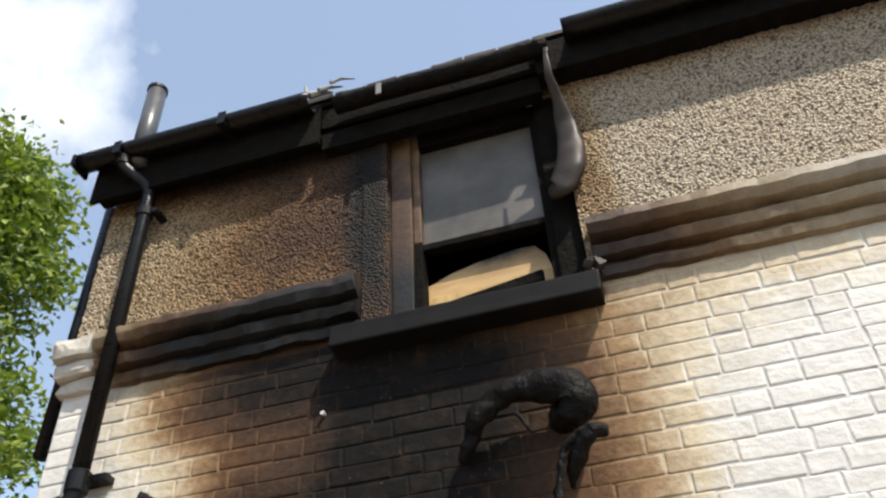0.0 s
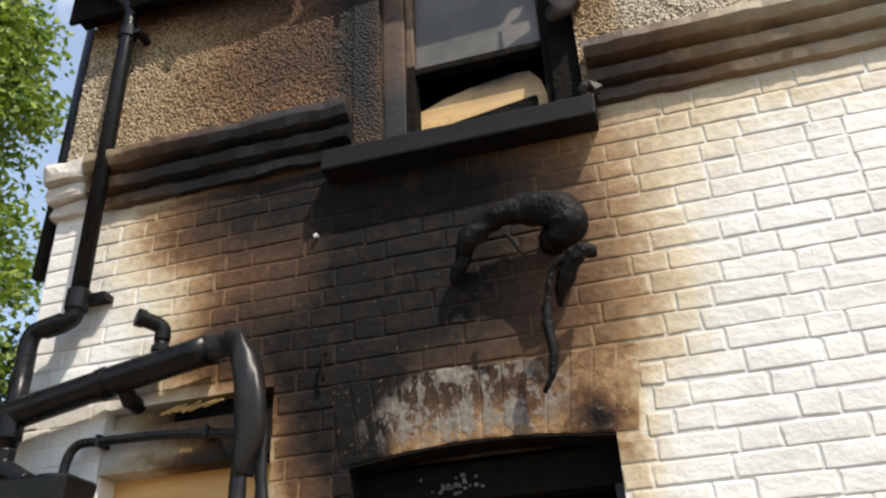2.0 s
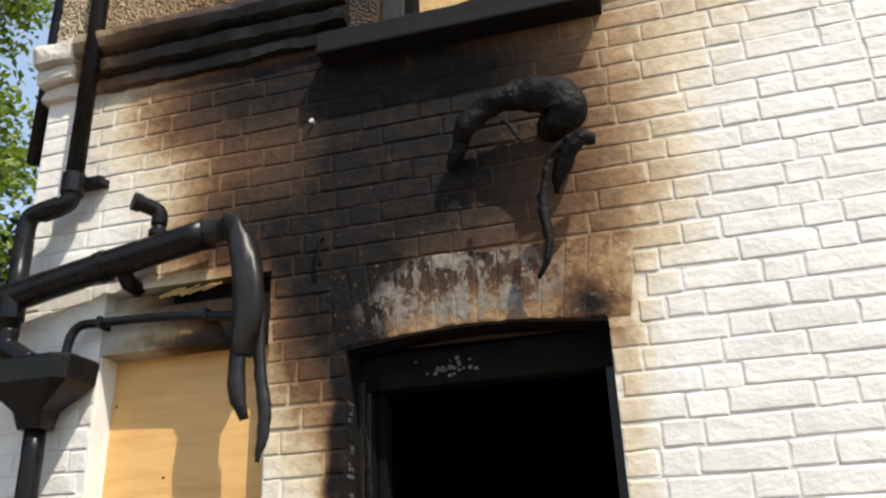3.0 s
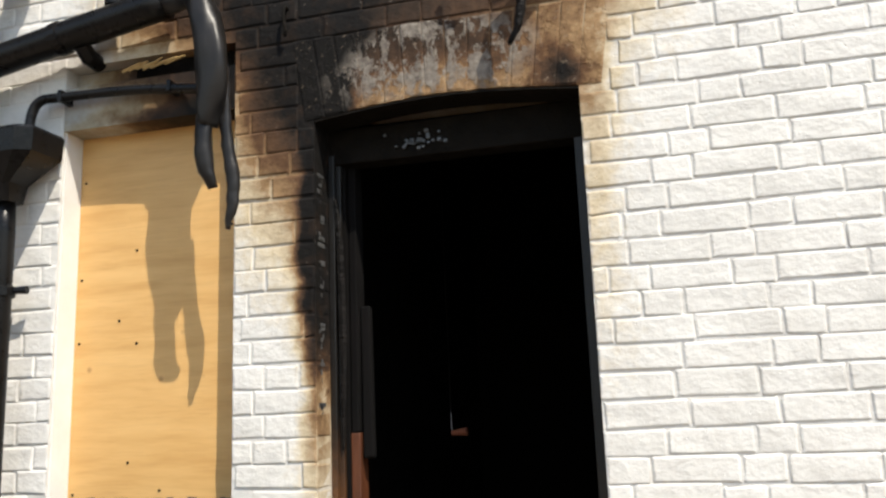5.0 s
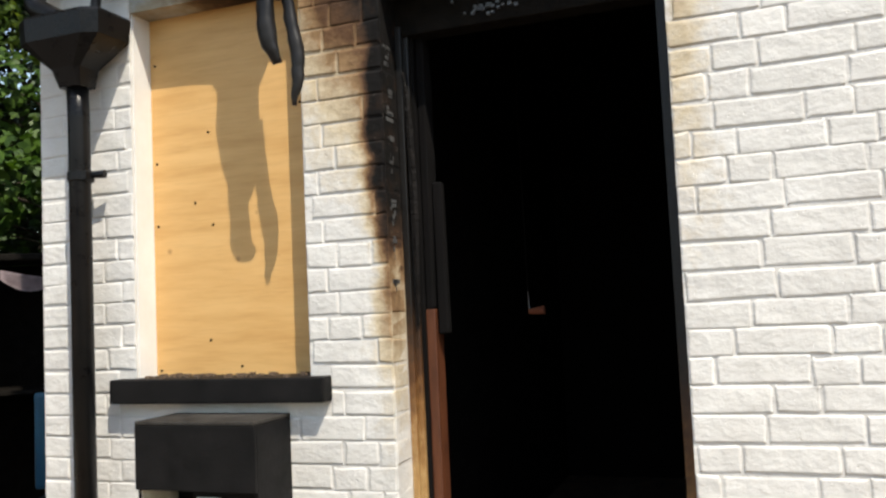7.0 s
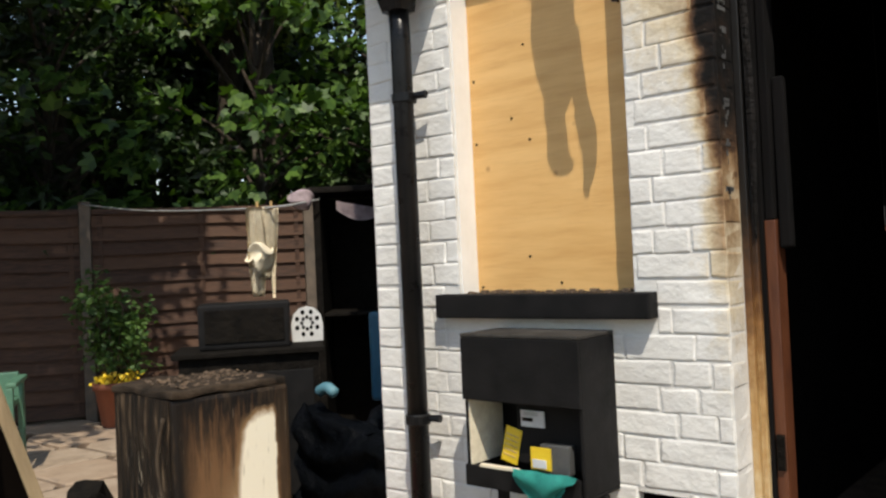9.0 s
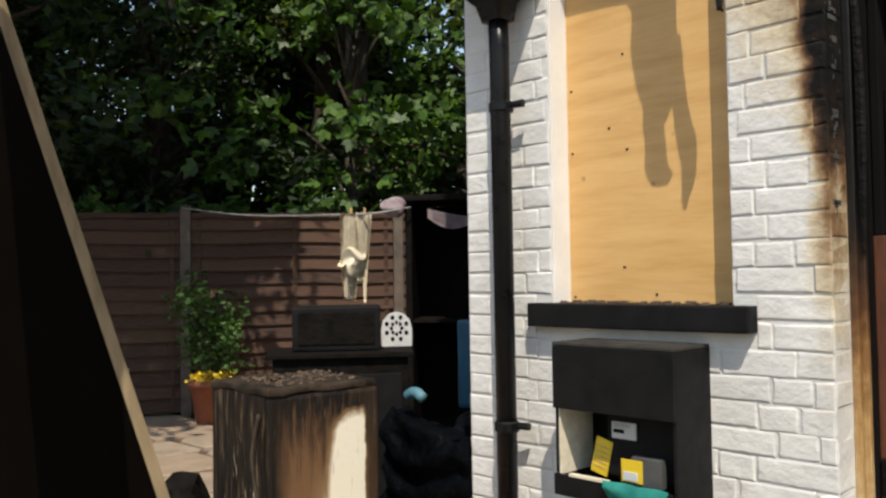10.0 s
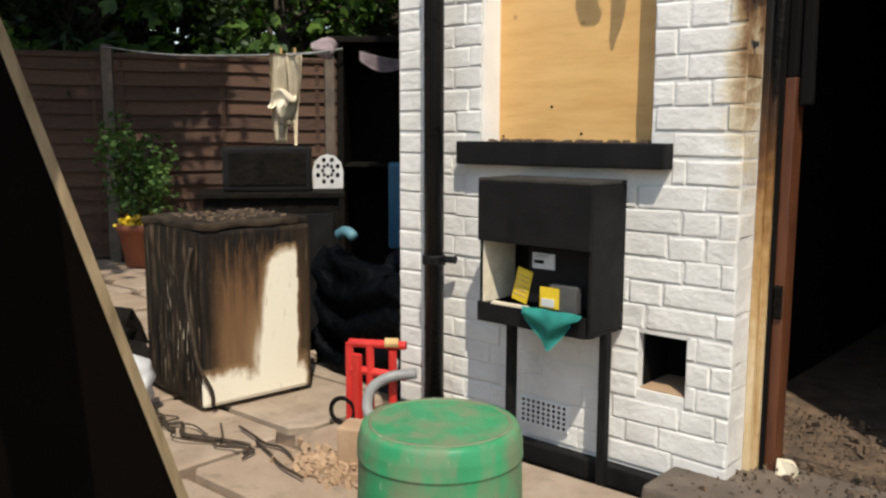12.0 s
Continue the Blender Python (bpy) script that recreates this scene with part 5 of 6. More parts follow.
box(bm, (0.021, 0.02, 0.9), (0.899, 0.459, 0.92), 0.004, cm)
part("shelf", bm, CHAR, cup)


def mauve(u, v):
    return cm @ Vector((0.12 + 0.6 * u, -0.035 - 0.015 * math.sin(9 * u), 1.57 - 0.09 * v * (0.6 + 0.4 * math.sin(u * 8)) - 0.05 * math.sin(3.1 * u)))


solo("mauve_cloth", sheet(0, 0, 16, 5, mauve), MAUVE, "faded mauve cloth caught on the black cupboard", "cloth", smooth=True)
bm = bmesh.new()
bmesh.ops.create_icosphere(bm, subdivisions=3, radius=0.07)
lumpy(bm, 0.03, 14)
for v in bm.verts:
    v.co = cm @ Vector((-0.08 + v.co.x * 1.1, -0.06 + v.co.y, 1.58 + v.co.z * 0.8))
solo("grey_cloth", bm, MAUVE, "bundle of grey cloth hung at the cupboard corner", "cloth", smooth=True)
hm = pose(-0.75, 0.75, GROUND, 0, 0, 40)
bchair = thing("blue_chair", (-0.75, 0.75, GROUND), "dark blue plastic chair among burnt things", "chair")
bm = bmesh.new()
box(bm, (-0.1, 0.1, 0.5), (0.35, 0.14, 0.95), 0.02, hm)
part("backrest", bm, BLUE, bchair)
bm = bmesh.new()
box(bm, (-0.1, -0.3, 0.42), (0.35, 0.12, 0.45), 0.015, hm)
part("seat", bm, BLUE, bchair)
for x in (-0.08, 0.31):
    for y in (-0.28, 0.1):
        bm = bmesh.new()
        box(bm, (x, y, 0.0), (x + 0.03, y + 0.03, 0.42), 0.004, hm)
        part("leg", bm, BLUE, bchair)
r = rng(51)
for bx0, by0, bz0, br in ((-0.62, 0.5, 0.14, 0.2), (-0.4, 0.55, 0.2, 0.2), (-0.46, 0.5, 0.4, 0.14)):
    bm = bmesh.new()
    bmesh.ops.create_icosphere(bm, subdivisions=4, radius=br)
    for v in bm.verts:
        v.co = Vector((v.co.x, v.co.y, v.co.z * 0.75)) * (1 + 0.35 * noise.noise(v.co * 6 + Vector((br * 50, bx0 * 9, 0))) + 0.2 * noise.noise(v.co * 16 + Vector((by0 * 30, 0, 3)))) + Vector((bx0, by0, bz0))
    solo("black_bag", bm, BAG, "crumpled black rubbish bag in a heap by the house", "bag", group="black bags by the house", smooth=True)


def tarp(u, v):
    """Dark sheeting slumped over the bags in sagging folds."""
    fold = 0.022 * math.sin(v * 26 + 3 * math.sin(u * 5)) + 0.03 * noise.noise(Vector((u * 5, v * 4, 2)))
    high = 0.56 - 0.1 * u + 0.05 * noise.noise(Vector((u * 4, 0.3, 1)))
    return Vector((-0.84 + 0.72 * u + 0.03 * noise.noise(Vector((u * 3, v * 5, 8))), 0.22 - 0.12 * u + 0.5 * max(0.0, v - 0.72) + fold, GROUND + 0.004 + high * min(1.0, v / 0.8) + 0.02 * noise.noise(Vector((u * 7, v * 7, 0)))))


solo("dark_tarpaulin", sheet(0, 0, 30, 34, tarp), BAG, "blue-black tarpaulin slumped over rubbish by the house", "tarpaulin", smooth=True)
solo("watering_can_top", pipe(curve([(-0.76, 0.3, 0.56), (-0.7, 0.3, 0.585), (-0.64, 0.3, 0.56)]), [0.012] + [0.026] * 11 + [0.012], seg=12), LIDBLUE, "pale blue plastic lid on the burnt heap", "lid", smooth=True)
solo("leaning_stick", pipe([(-0.12, 0.02, GROUND), (-0.3, 0.32, 0.52)], 0.007, seg=6), GREY, "thin pale stick leaning on the black heap", "stick")

# red stand, hose, clay block, rubble
red = thing("red_stand", (0.030, -0.210, GROUND), "red metal trolley frame beside the wall", "trolley")
for pts in ([(-0.080, -0.240, GROUND), (-0.080, -0.240, 0.260)], [(-0.010, -0.200, GROUND), (-0.010, -0.200, 0.260)], [(0.070, -0.160, GROUND + 0.1), (0.070, -0.160, 0.240)], [(-0.080, -0.240, 0.260), (0.110, -0.130, 0.260)], [(-0.080, -0.240, 0.160), (0.110, -0.130, 0.140)]):
    part("bar", pipe(pts, 0.016, seg=10), RED, red)
part("plate", boxes(((-0.085, -0.245, GROUND + 0.02), (-0.030, -0.220, 0.220)), bevel=0.004), RED, red)
part("grip", pipe([(0.050, -0.180, 0.270), (0.090, -0.150, 0.270)], 0.018, seg=10), LATH, red)
part("wheel", pipe([Vector((-0.1 + 0.045 * math.cos(a), -0.26 + 0.02 * math.cos(a), GROUND + 0.055 + 0.05 * math.sin(a))) for a in (2 * math.pi * k / 16 for k in range(17))], 0.009, seg=8), CHAR, red)
solo("waste_hose", pipe(curve([(0.15, -0.12, 0.16), (0.1, -0.2, 0.155), (0.06, -0.25, 0.12), (0.05, -0.27, 0.07), (0.07, -0.28, 0.02), (0.13, -0.27, GROUND + 0.02), (0.25, -0.2, GROUND + 0.02)], 6), 0.02, seg=12), GREY, "grey ribbed waste hose", "hose", smooth=True)
bm = bmesh.new()
box(bm, (-0.11, -0.055, 0.0), (0.11, 0.055, 0.14), 0.008, pose(0.28, -0.46, GROUND, 0, 0, 25))
solo("clay_block", bm, CLAY, "pale clay block standing on the paving", "block")
bm = bmesh.new()
r = rng(61)
for _ in range(220):
    x, y, s = 0.2 + r.gauss(0, 0.09), -0.56 + r.gauss(0, 0.06), r.uniform(0.004, 0.016)
    box(bm, (-s, -s * 0.7, -s * 0.5), (s, s * 0.7, s * 0.5), 0, pose(x, y, GROUND + 0.012, r.uniform(0, 180), r.uniform(0, 180), 0))
solo("plaster_rubble", bm, CLAY, "small heap of broken plaster and crumbs on the paving", "debris", "stuff")

# ---- washing line ----
line = [(-4.78, 1.2, 1.76), (-3.3, 0.97, 1.59), (-1.66, 0.72, 1.478), (-1.5, 1.0, 1.52)]
solo("washing_line", pipe(curve(line, 8), 0.006, seg=6), GREY, "pale washing line strung across the yard", "washing line", smooth=True)


def strip_of(bm, off, z0, z1, wid, ph):
    side, out = Vector((0.62, 0.78, 0)), Vector((0.78, -0.62, 0))
    n, m, g = 16, 8, []
    for i in range(n + 1):
        v = i / n
        g.append([bm.verts.new(Vector((-1.66, 0.72, z0 + (z1 - z0) * v)) + side * (off + (u / m - 0.5) * wid * (0.7 + 0.5 * math.sin(2.6 * v + ph))) + out * (0.014 * math.sin(u * 2.1 + ph + 3 * v) + 0.012 * math.sin(v * 5 + ph))) for u in range(m + 1)])
    new_faces = [bm.faces.new((g[i][u], g[i + 1][u], g[i + 1][u + 1], g[i][u + 1])) for i in range(n) for u in range(m)]
    bmesh.ops.solidify(bm, geom=new_faces, thickness=0.004)


bm = bmesh.new()
strip_of(bm, -0.04, 1.485, 0.98, 0.085, 0.4)
strip_of(bm, 0.045, 1.485, 0.97, 0.075, 2.0)
strip_of(bm, -0.005, 1.48, 1.08, 0.15, 1.1)
made = bmesh.ops.create_icosphere(bm, subdivisions=4, radius=0.06)["verts"]
for v in made:
    v.co = v.co + 0.06 * noise.noise_vector(v.co * 17) + Vector((-1.67, 0.69, 1.2))
solo("cream_garment", bm, CLOTH, "cream garment pegged limp on the washing line", "clothing", smooth=True)
for dx in (-0.02, 0.035):
    solo("clothes_peg", boxes(((-1.66 + dx, 0.71 + dx, 1.455), (-1.652 + dx, 0.722 + dx, 1.515))), LATH, "wooden clothes peg on the line", "peg", group="pegs on the washing line")

# ---- fence ----
F0, FD = Vector((-4.8, 1.25, GROUND)), Vector((0.52, 0.854, 0)).normalized()
FN = Vector((FD.y, -FD.x, 0))
SPAN, PH = 1.9, 1.82
r = rng(70)
bm = bmesh.new()
n = 10
rows = []
for i in range(n + 1):
    x = -0.5 + i / n
    w = 0.09 * noise.noise(Vector((x * 4, 1.3, 0)))
    rows.append([bm.verts.new(p) for p in ((x, 0.0, 0.55), (x, -0.007, 0.55), (x, -0.042, -0.5 + w), (x, -0.026, -0.5 + w))])
for a, b in zip(rows, rows[1:]):
    for j in range(4):
        bm.faces.new((a[j], b[j], b[(j + 1) % 4], a[(j + 1) % 4]))
bm.faces.new(rows[0])
bm.faces.new(rows[-1][::-1])
slat_me = finish("slat", bm, FENCE)
fence = thing("garden_fence", F0, "weathered brown waney-lap fence round the yard", "fence")
for k in range(-3, 3):
    base = F0 + FD * (k * SPAN)
    turn = math.atan2(FD.y, FD.x)
    for j in range(14):
        ob = new("slat", slat_me)
        ob.parent = fence
        ob.location = FD * (k * SPAN + SPAN / 2) + Vector((0, 0, 0.1 + j * 0.123)) + FN * r.uniform(0, 0.006)
        ob.rotation_euler = (0, r.uniform(-0.006, 0.006), turn)
        ob.scale = (SPAN - 0.1, 1, 0.145)
    for f in (0.06, 0.5, 0.94):
        bm = bmesh.new()
        box(bm, (-0.02, -0.04, 0.04), (0.02, -0.018, PH - 0.1), 0.003, Matrix.Translation(base + FD * SPAN * f) @ pose(0, 0, 0, 0, 0, math.degrees(turn)))
        part("batten", bm, FENCE, fence)
    bm = bmesh.new()
    box(bm, (0.05, -0.05, PH - 0.09), (SPAN - 0.05, 0.02, PH - 0.06), 0.003, Matrix.Translation(base) @ pose(0, 0, 0, 0, 0, math.degrees(turn)))
    part("capping", bm, FENCE, fence)
    bm = bmesh.new()
    box(bm, (-0.045, -0.055, -0.02), (0.045, 0.045, PH + 0.02), 0.008, Matrix.Translation(base) @ pose(0, 0, 0, 0, 0, math.degrees(turn)))
    solo("fence_post", bm, CONCRETE, "grey concrete fence post", "post", group="fence posts")

# ---- potted shrub, chair arm ----
PC = Vector((-4.22, 1.17, GROUND))
pot = thing("potted_shrub", PC, "leafy shrub with yellow flowers in a terracotta pot", "plant")
bm = bmesh.new()
lathe(bm, PC, [(0.1, 0.0), (0.12, 0.02), (0.165, 0.3), (0.18, 0.3), (0.185, 0.36), (0.165, 0.36), (0.15, 0.33), (0.02, 0.33)], 28)
part("pot", bm, TERRA, pot, smooth=True)


def leaves(centres, count, spreadv, size, seed, aspect=0.55):
    """A mesh of many small leaves round the given centres."""
    g = np.random.default_rng(seed)
    c = np.asarray(centres, float)[g.integers(0, len(centres), count)] + g.normal(0, 1, (count, 3)) * np.asarray(spreadv)
    d = g.normal(0, 1, (count, 3))
    d[:, 2] = d[:, 2] * 0.6 - 0.35
    d /= np.linalg.norm(d, axis=1)[:, None]
    s = np.cross(d, g.normal(0, 1, (count, 3)))
    s /= np.linalg.norm(s, axis=1)[:, None]
    nn = np.cross(d, s)
    L = (size * g.uniform(0.6, 1.3, count))[:, None]
    v = np.stack([c, c + 0.45 * L * d + aspect * 0.5 * L * s + 0.06 * L * nn, c + L * d - 0.08 * L * nn, c + 0.45 * L * d - aspect * 0.5 * L * s + 0.06 * L * nn], 1).reshape(-1, 3)
    f = (np.arange(count)[:, None] * 4 + np.array([[0, 1, 2, 0, 2, 3]])).reshape(-1, 3)
    return v, f


def lobed(centres, count, spreadv, size, seed):
    """Three-lobed leaves: a middle blade and one turned to each side of it."""
    g = np.random.default_rng(seed)
    c = np.asarray(centres, float)[g.integers(0, len(centres), count)] + g.normal(0, 1, (count, 3)) * np.asarray(spreadv)
    d = g.normal(0, 1, (count, 3)) + np.array([0.25, -0.25, -0.5])
    d /= np.linalg.norm(d, axis=1)[:, None]
    s = np.cross(d, g.normal(0, 0.5, (count, 3)) + np.array([0.3, -0.4, 0.8]))
    s /= np.linalg.norm(s, axis=1)[:, None]
    L = (size * g.uniform(0.7, 1.25, count))[:, None]
    vs = []
    for turn, reach in ((0.0, 1.0), (0.85, 0.8), (-0.85, 0.8)):
        a, b = math.cos(turn) * d + math.sin(turn) * s, math.cos(turn) * s - math.sin(turn) * d
        vs += [c, c + 0.5 * reach * L * a + 0.24 * L * b, c + reach * L * a, c + 0.5 * reach * L * a - 0.24 * L * b]
    v = np.stack(vs, 1).reshape(-1, 3)
    f = (np.arange(count)[:, None] * 12 + np.array([[0, 1, 2, 0, 2, 3, 4, 5, 6, 4, 6, 7, 8, 9, 10, 8, 10, 11]])).reshape(-1, 3)
    return v, f


def leaf_part(name, data, origin, material, parent):
    v, f = data
    me = bpy.data.meshes.new(name)
    me.from_pydata((v - np.array(origin)).tolist(), [], f.tolist())
    me.materials.append(material)
    ob = new(name, me)
    ob.parent = parent
    return ob


g = np.random.default_rng(9)
cs = [(PC.x + g.normal(0, 0.11), PC.y + g.normal(0, 0.11), GROUND + 0.5 + abs(g.normal(0.25, 0.17))) for _ in range(45)]
leaf_part("foliage", leaves(cs, 1500, (0.06, 0.06, 0.07), 0.065, 3), PC, LEAF3, pot)
for k in range(7):
    a = 2 * math.pi * k / 7
    part("stem", pipe(curve([(PC.x, PC.y, GROUND + 0.33), (PC.x + 0.06 * math.cos(a), PC.y + 0.06 * math.sin(a), GROUND + 0.6), (PC.x + 0.15 * math.cos(a), PC.y + 0.15 * math.sin(a), GROUND + 0.95)]), 0.006, seg=5), BARK, pot)
cs = [(PC.x + 0.12 * math.cos(a), PC.y + 0.12 * math.sin(a), GROUND + 0.39) for a in np.linspace(0, 6.28, 16)]
tagged(leaf_part("flowers", leaves(cs, 160, (0.03, 0.03, 0.02), 0.04, 5, 0.9), PC, YELLOW, pot), kind="stuff")
gc = thing("green_chair", (-3.45, -0.2, GROUND), "dull green plastic garden chair", "chair")
gm = pose(-3.45, -0.2, GROUND, 0, 0, 60)
for lo, hi, nm in (((-0.25, -0.25, 0.4), (0.25, 0.25, 0.44), "seat"), ((-0.3, -0.25, 0.55), (-0.24, 0.25, 0.58), "armrest"), ((0.24, -0.25, 0.55), (0.3, 0.25, 0.58), "armrest"), ((-0.25, 0.22, 0.44), (0.25, 0.26, 0.6), "backrest"),
                   ((-0.28, -0.25, 0.0), (-0.24, -0.2, 0.55), "leg"), ((0.24, -0.25, 0.0), (0.28, -0.2, 0.55), "leg"), ((-0.28, 0.2, 0.0), (-0.24, 0.25, 0.55), "leg"), ((0.24, 0.2, 0.0), (0.28, 0.25, 0.55), "leg")):
    bm = bmesh.new()
    box(bm, lo, hi, 0.01, gm)
    part(nm, bm, PLANTGREEN, gc)


# ---- trees ----
def tree(name, x, y, h, low, rad, count, size, leaf, seed, label, cluster=0.42, squeeze=1.0, lean=(0, 0), shape=leaves):
    g = np.random.default_rng(seed)
    root = Vector((x, y, GROUND))
    t = thing(name, root, label, "tree", group="trees behind the fence")
    bend = [(x + g.normal(0, 0.12) * k + lean[0] * (k / 4) ** 1.5, y + g.normal(0, 0.12) * k + lean[1] * (k / 4) ** 1.5, GROUND + h * 0.85 * k / 4) for k in range(5)]
    path = curve(bend, 4)
    part("trunk", pipe(path, spread([0.03 * h * 0.55, 0.012 * h, 0.004 * h], len(path)), seg=10), BARK, t, smooth=True)
    cents = []
    n = max(30, count // 170)
    for k in range(n):
        u = g.uniform(0, 1)
        z = low + (h - low) * u
        prof = math.sin(math.pi * min(1, max(0.05, (0.2 + 0.8 * u) ** squeeze))) ** 0.6
        a, q = g.uniform(0, 6.283), rad * prof * math.sqrt(g.uniform(0.12, 1.0)) * g.uniform(0.75, 1.12)
        cents.append((x + lean[0] + q * math.cos(a), y + lean[1] + q * math.sin(a), z))
    for k in range(0, n, max(1, n // 16)):
        c = Vector(cents[k])
        s = Vector((x + lean[0] * 0.5, y + lean[1] * 0.5, max(GROUND + 0.8, c.z - 0.5 * (c - root).length * 0.4)))
        part("limb", pipe(curve([s, (s + c) / 2 + Vector((0, 0, 0.15)), c]), spread([0.0055 * h, 0.003 * h, 0.0012 * h], 13), seg=6), BARK, t)
    leaf_part("crown", shape(cents, count, (cluster, cluster, cluster * 0.6), size, seed + 1), root, leaf, t)
    return t


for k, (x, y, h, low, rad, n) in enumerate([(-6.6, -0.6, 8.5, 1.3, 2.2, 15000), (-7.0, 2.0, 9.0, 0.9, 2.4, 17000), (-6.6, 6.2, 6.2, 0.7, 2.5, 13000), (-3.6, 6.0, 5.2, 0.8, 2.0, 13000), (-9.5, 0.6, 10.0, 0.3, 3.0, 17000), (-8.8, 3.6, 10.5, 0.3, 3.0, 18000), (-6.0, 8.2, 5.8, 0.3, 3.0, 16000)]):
    tree("broadleaf_tree", x, y, h, low, rad, int(n * 0.85), 0.14, LEAF, 100 + 7 * k, "tall broadleaf tree with dense green leaves, darkened in colour for shade", 0.33)
tree("feathery_tree", -5.85, 4.1, 10.8, 4.2, 1.35, 19000, 0.13, LEAF2, 300, "light green feathery tree beside the house", 0.28, 0.8)
tree("feathery_tree", -6.9, 4.1, 11.8, 5.0, 1.9, 22000, 0.12, LEAF2, 330, "light green feathery tree beyond the fence", 0.28, 0.8)

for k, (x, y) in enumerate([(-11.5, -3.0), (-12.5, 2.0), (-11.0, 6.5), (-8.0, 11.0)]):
    tree("distant_tree", x, y, 7.0, -0.2, 3.2, 9000, 0.42, LEAF, 400 + 9 * k, "dense tree standing far behind the fence, its leaf colour darkened for shade", 0.5)
for k, (x, y, h, rad) in enumerate([(-5.2, 3.4, 4.8, 1.5), (-4.4, 5.0, 4.6, 1.5), (-6.2, 1.6, 4.6, 1.3)]):
    tree("young_maple", x, y, h, 0.9, rad, 1100, 0.14, MAPLE, 500 + 9 * k, "young maple with broad lobed green leaves behind the fence", 0.2, shape=lobed)
# added tree, out of the camera's view, that throws shade on the fence
tree("unseen_shade_tree", -4.4, -2.6, 8.0, 4.2, 2.1, 12000, 0.2, LEAF, 360, "tall broadleaf tree out of view, added so that its crown shades the fence", 0.33, lean=(0.6, 1.3))

# ---- ground and paving ----
bm = bmesh.new()
bmesh.ops.create_grid(bm, x_segments=40, y_segments=40, size=400)
bmesh.ops.translate(bm, verts=bm.verts, vec=(0, 0, GROUND - 0.03))
solo("ground", bm, SOIL, "bare earth and dead ground of the yard", "ground", "structure")
yard = thing("paving", (0, -1.5, GROUND - 0.03), "worn yard paving of uneven stone slabs", "paving", kind="structure")
r = rng(80)
cols = [-6.2]
while cols[-1] < 3.4:
    cols.append(cols[-1] + r.uniform(0.42, 0.72))
for i in range(len(cols) - 1):
    y = -4.2 + r.uniform(0, 0.4)
    while y < (2.4 if cols[i] < -0.6 else -0.05):
        d = r.uniform(0.38, 0.75)
        x0, x1, y1 = cols[i] + 0.012, cols[i + 1] - 0.012, min(y + d - 0.024, 2.6 if cols[i + 1] < CORNER - 0.02 else -0.055)
        rel = (Vector(((x0 + x1) / 2, y, 0)) - F0).dot(FN)
        if y1 - y > 0.1 and rel > 0.15:
            bm = bmesh.new()
            j = lambda: r.uniform(-0.03, 0.03)
            cut = r.uniform(0.03, 0.14)
            out = [(x0 + cut + j() * 0.3, y), (x1 - cut * 0.6, y + 0.012), (x1, y + cut), (x1 - abs(j()) * 0.3, y1 - cut * 0.7), (x1 - cut, y1), (x0 + cut * 0.7, y1 - 0.01), (x0 + abs(j()) * 0.2, y1 - cut), (x0, y + cut * 0.8)]
            up = r.uniform(-0.004, 0.005)
            lo = [bm.verts.new((a, b, GROUND - 0.04)) for a, b in out]
            hi = [bm.verts.new((a, b, GROUND - 0.006 + up)) for a, b in out]
            cx, cy = (x0 + x1) / 2, (y + y1) / 2
            tp = [bm.verts.new((cx + (a - cx) * 0.965, cy + (b - cy) * 0.965, GROUND + up + r.uniform(-0.002, 0.002))) for a, b in out]
            for q in range(8):
                w = (q + 1) % 8
                bm.faces.new((lo[q], lo[w], hi[w], hi[q]))
                bm.faces.new((hi[q], hi[w], tp[w], tp[q]))
            bm.faces.new(tp)
            part("slab", bm, SLAB, yard)
        y += d

# ---- bricks of the facade ----
COURSE = 0.075
r = rng(90)


def brick_mesh(seed, long, tall=0.0705):
    """A painted brick face of its real size: flat, with worn rounded arrises that sink unevenly into the joint."""
    rr = np.random.default_rng(seed)
    bm = bmesh.new()
    e = 0.0028
    us = (-long / 2, -long / 2 + e, -long / 2 + 3 * e, long / 2 - 3 * e, long / 2 - e, long / 2)
    vs = (-tall / 2, -tall / 2 + e, -tall / 2 + 3 * e, tall / 2 - 3 * e, tall / 2 - e, tall / 2)
    proud, lean = rr.uniform(0.0003, 0.0014), rr.normal(0, 0.0003)
    filled = [rr.random() < k for k in (0.75, 0.75, 0.5, 0.7)]
    ends, beds = rr.normal(0, 0.0016, (2, 6)), rr.normal(0, 0.0018, (2, 6))
    grid = []
    for i, u in enumerate(us):
        row = []
        for j, v in enumerate(vs):
            y = -proud + lean * (v / tall) * 2 + rr.normal(0, 0.0002)
            for k, edge in enumerate((i == 0, i == len(us) - 1, j == 0, j == len(vs) - 1)):
                if edge:
                    y = 0.001 if filled[k] and rr.random() < 0.85 else 0.004
            row.append(bm.verts.new((u + ends[i // 3][j] + rr.normal(0, 0.0002), y + abs(rr.normal(0, 0.0002)), v + beds[j // 3][i] + rr.normal(0, 0.0002))))
        grid.append(row)
    for i in range(len(us) - 1):
        for j in range(len(vs) - 1):
            bm.faces.new((grid[i][j], grid[i + 1][j], grid[i + 1][j + 1], grid[i][j + 1]))
    me = finish("brick", bm, BRICK, True)
    if sum(f.normal.y * f.area for f in me.polygons) > 0:
        me.flip_normals()
    return me


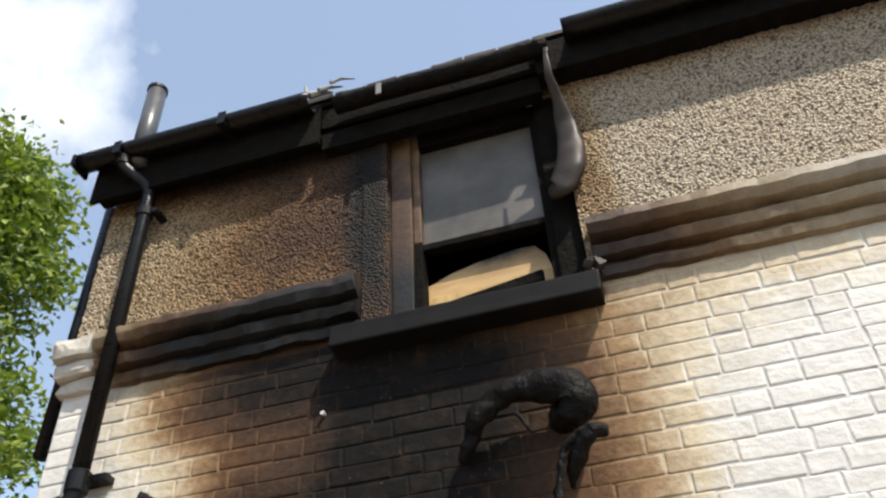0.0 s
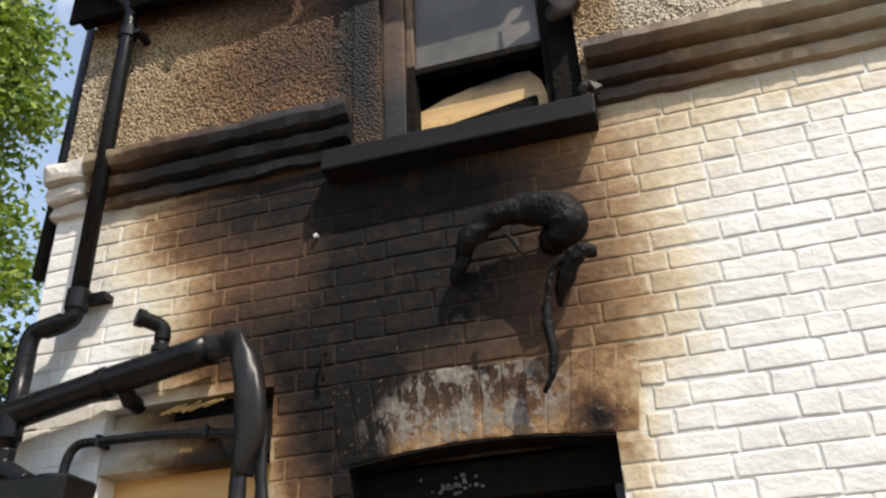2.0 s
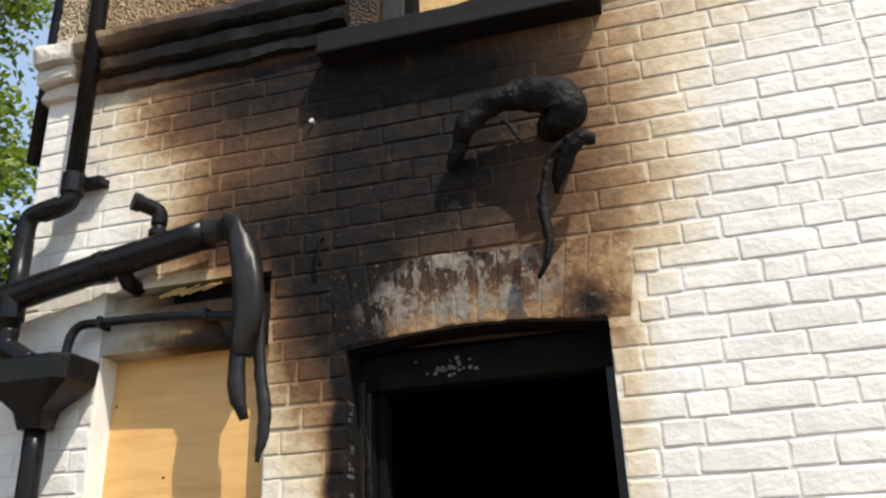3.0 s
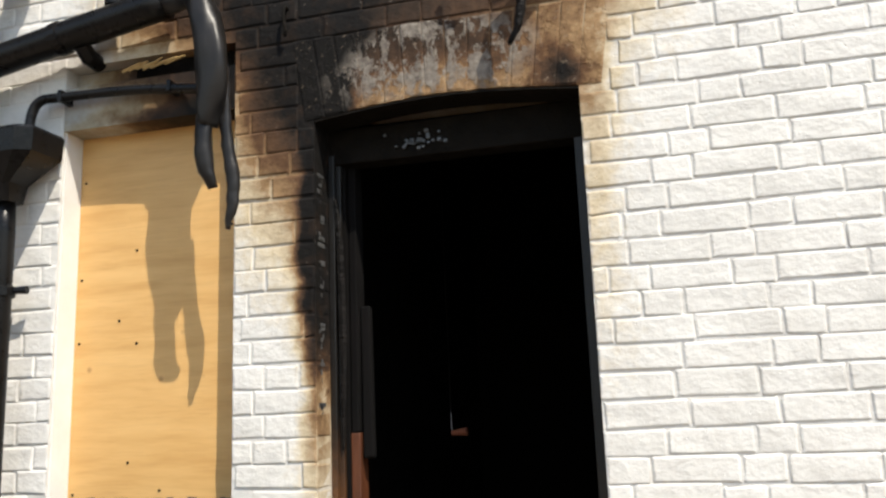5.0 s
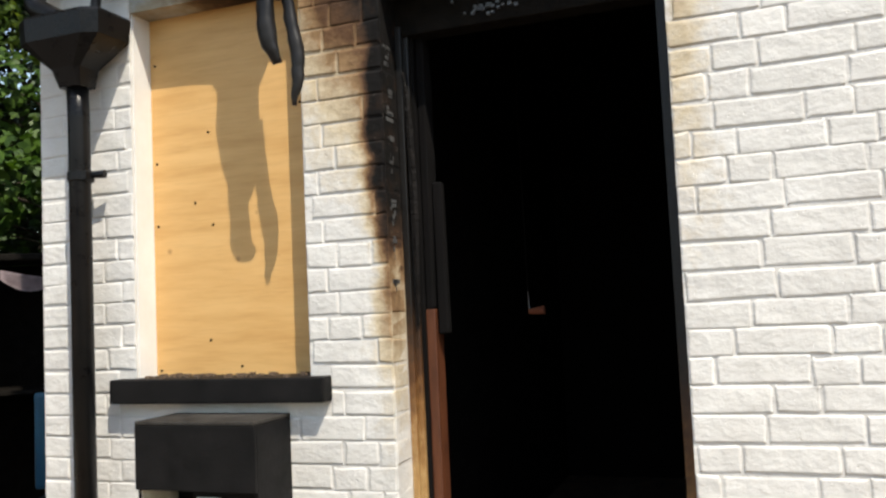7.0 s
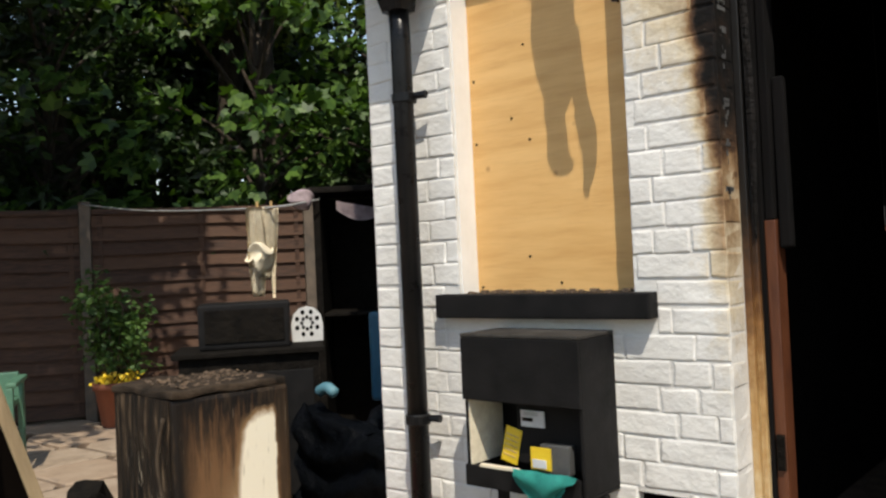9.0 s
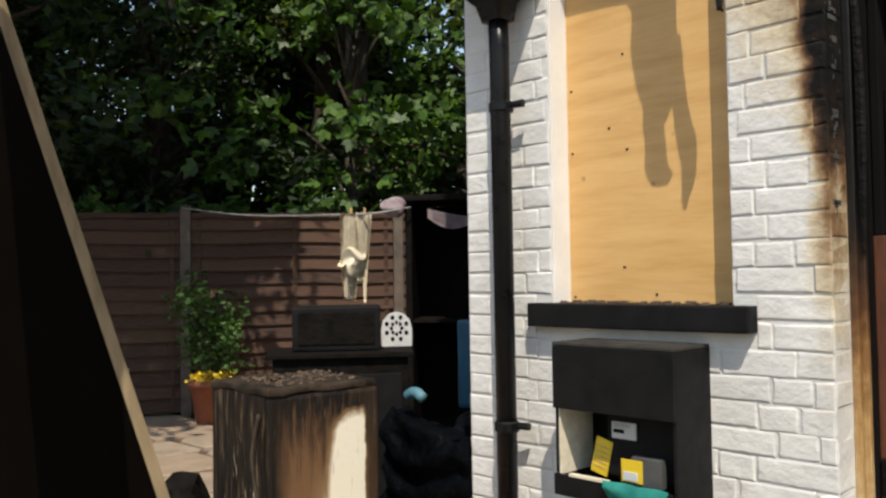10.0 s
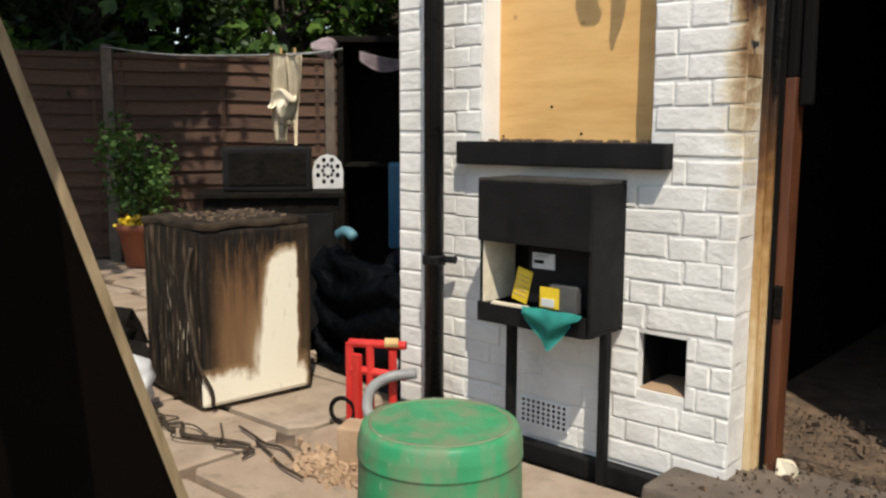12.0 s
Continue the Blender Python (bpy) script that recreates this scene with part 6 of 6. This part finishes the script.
STRETCHER, HEADER = 0.218, 0.106
long_faces = [brick_mesh(500 + k, STRETCHER) for k in range(30)]
short_faces = [brick_mesh(600 + k, HEADER) for k in range(20)]
places = []
for k in range(46):
    z = GROUND + 0.052 + (k + 0.5) * COURSE
    if z > 3.385:
        break
    x = CORNER + 0.004 - (0.0 if k % 2 else 0.06)
    flip = k % 2
    while x < RIGHT - 0.1:
        long = STRETCHER if (flip == 0) else HEADER
        if r.random() < 0.22:
            long = STRETCHER
        flip = 1 - flip
        w = long * r.uniform(0.96, 1.04)
        a, b = max(x, CORNER + 0.002), min(x + w, RIGHT - 0.1)
        x += w + 0.0065
        segs = [(a, b)]
        for h in (*OPENINGS, (1.236, 2.226, 2.19, 2.468), (1.2, 2.235, 3.285, 3.39), (0.28, 1.08, 0.935, 1.0)):
            if h[2] - 0.03 < z < h[3] + 0.03:
                nxt = []
                for p, q in segs:
                    if q <= h[0] or p >= h[1]:
                        nxt.append((p, q))
                    else:
                        if p < h[0]:
                            nxt.append((p, h[0] - 0.001))
                        if q > h[1]:
                            nxt.append((h[1] + 0.001, q))
                segs = nxt
        places += [((p + q) / 2, z + r.uniform(-0.0025, 0.0025) + 0.003 * math.sin(1.7 * p + k * 0.9), q - p) for p, q in segs if q - p > 0.025]
reveal = [(0.055, GROUND + 0.052 + (k + 0.5) * COURSE) for k in range(1, 29)]
for y, z in reveal:
    ob = new("brick", r.choice(short_faces))
    ob.parent = wall_front
    ob.location, ob.rotation_euler = (1.2895, y, z), (0, r.uniform(-0.006, 0.006), math.pi / 2)
near = sorted(places, key=lambda p: abs(p[0] - 1.6) + 0.6 * abs(p[1] - 1.7))
chosen = set(near[:272])
rest_v, rest_f = [], []
for p in places:
    x, z, w = p
    full = STRETCHER if w > 0.14 else HEADER
    me = r.choice(long_faces if w > 0.14 else short_faces)
    tip = r.uniform(-0.006, 0.006)
    dy = r.uniform(-0.0006, 0.0006)
    if p in chosen:
        ob = new("brick", me)
        ob.parent = wall_front
        ob.location, ob.scale, ob.rotation_euler = (x, dy, z), (w / full, 1, 1), (0, tip, 0)
    else:
        m = pose(x, dy, z) @ Euler((0, tip, 0)).to_matrix().to_4x4() @ Matrix.Diagonal((w / full, 1, 1, 1))
        n0 = len(rest_v)
        rest_v += [tuple(m @ v.co) for v in me.vertices]
        rest_f += [tuple(n0 + i for i in f.vertices) for f in me.polygons]
me = bpy.data.meshes.new("brickwork")
me.from_pydata(rest_v, [], rest_f)
me.materials.append(BRICK)
me.shade_smooth()
ob = new("brickwork", me)
ob.parent = wall_front
tagged(ob, kind="stuff")
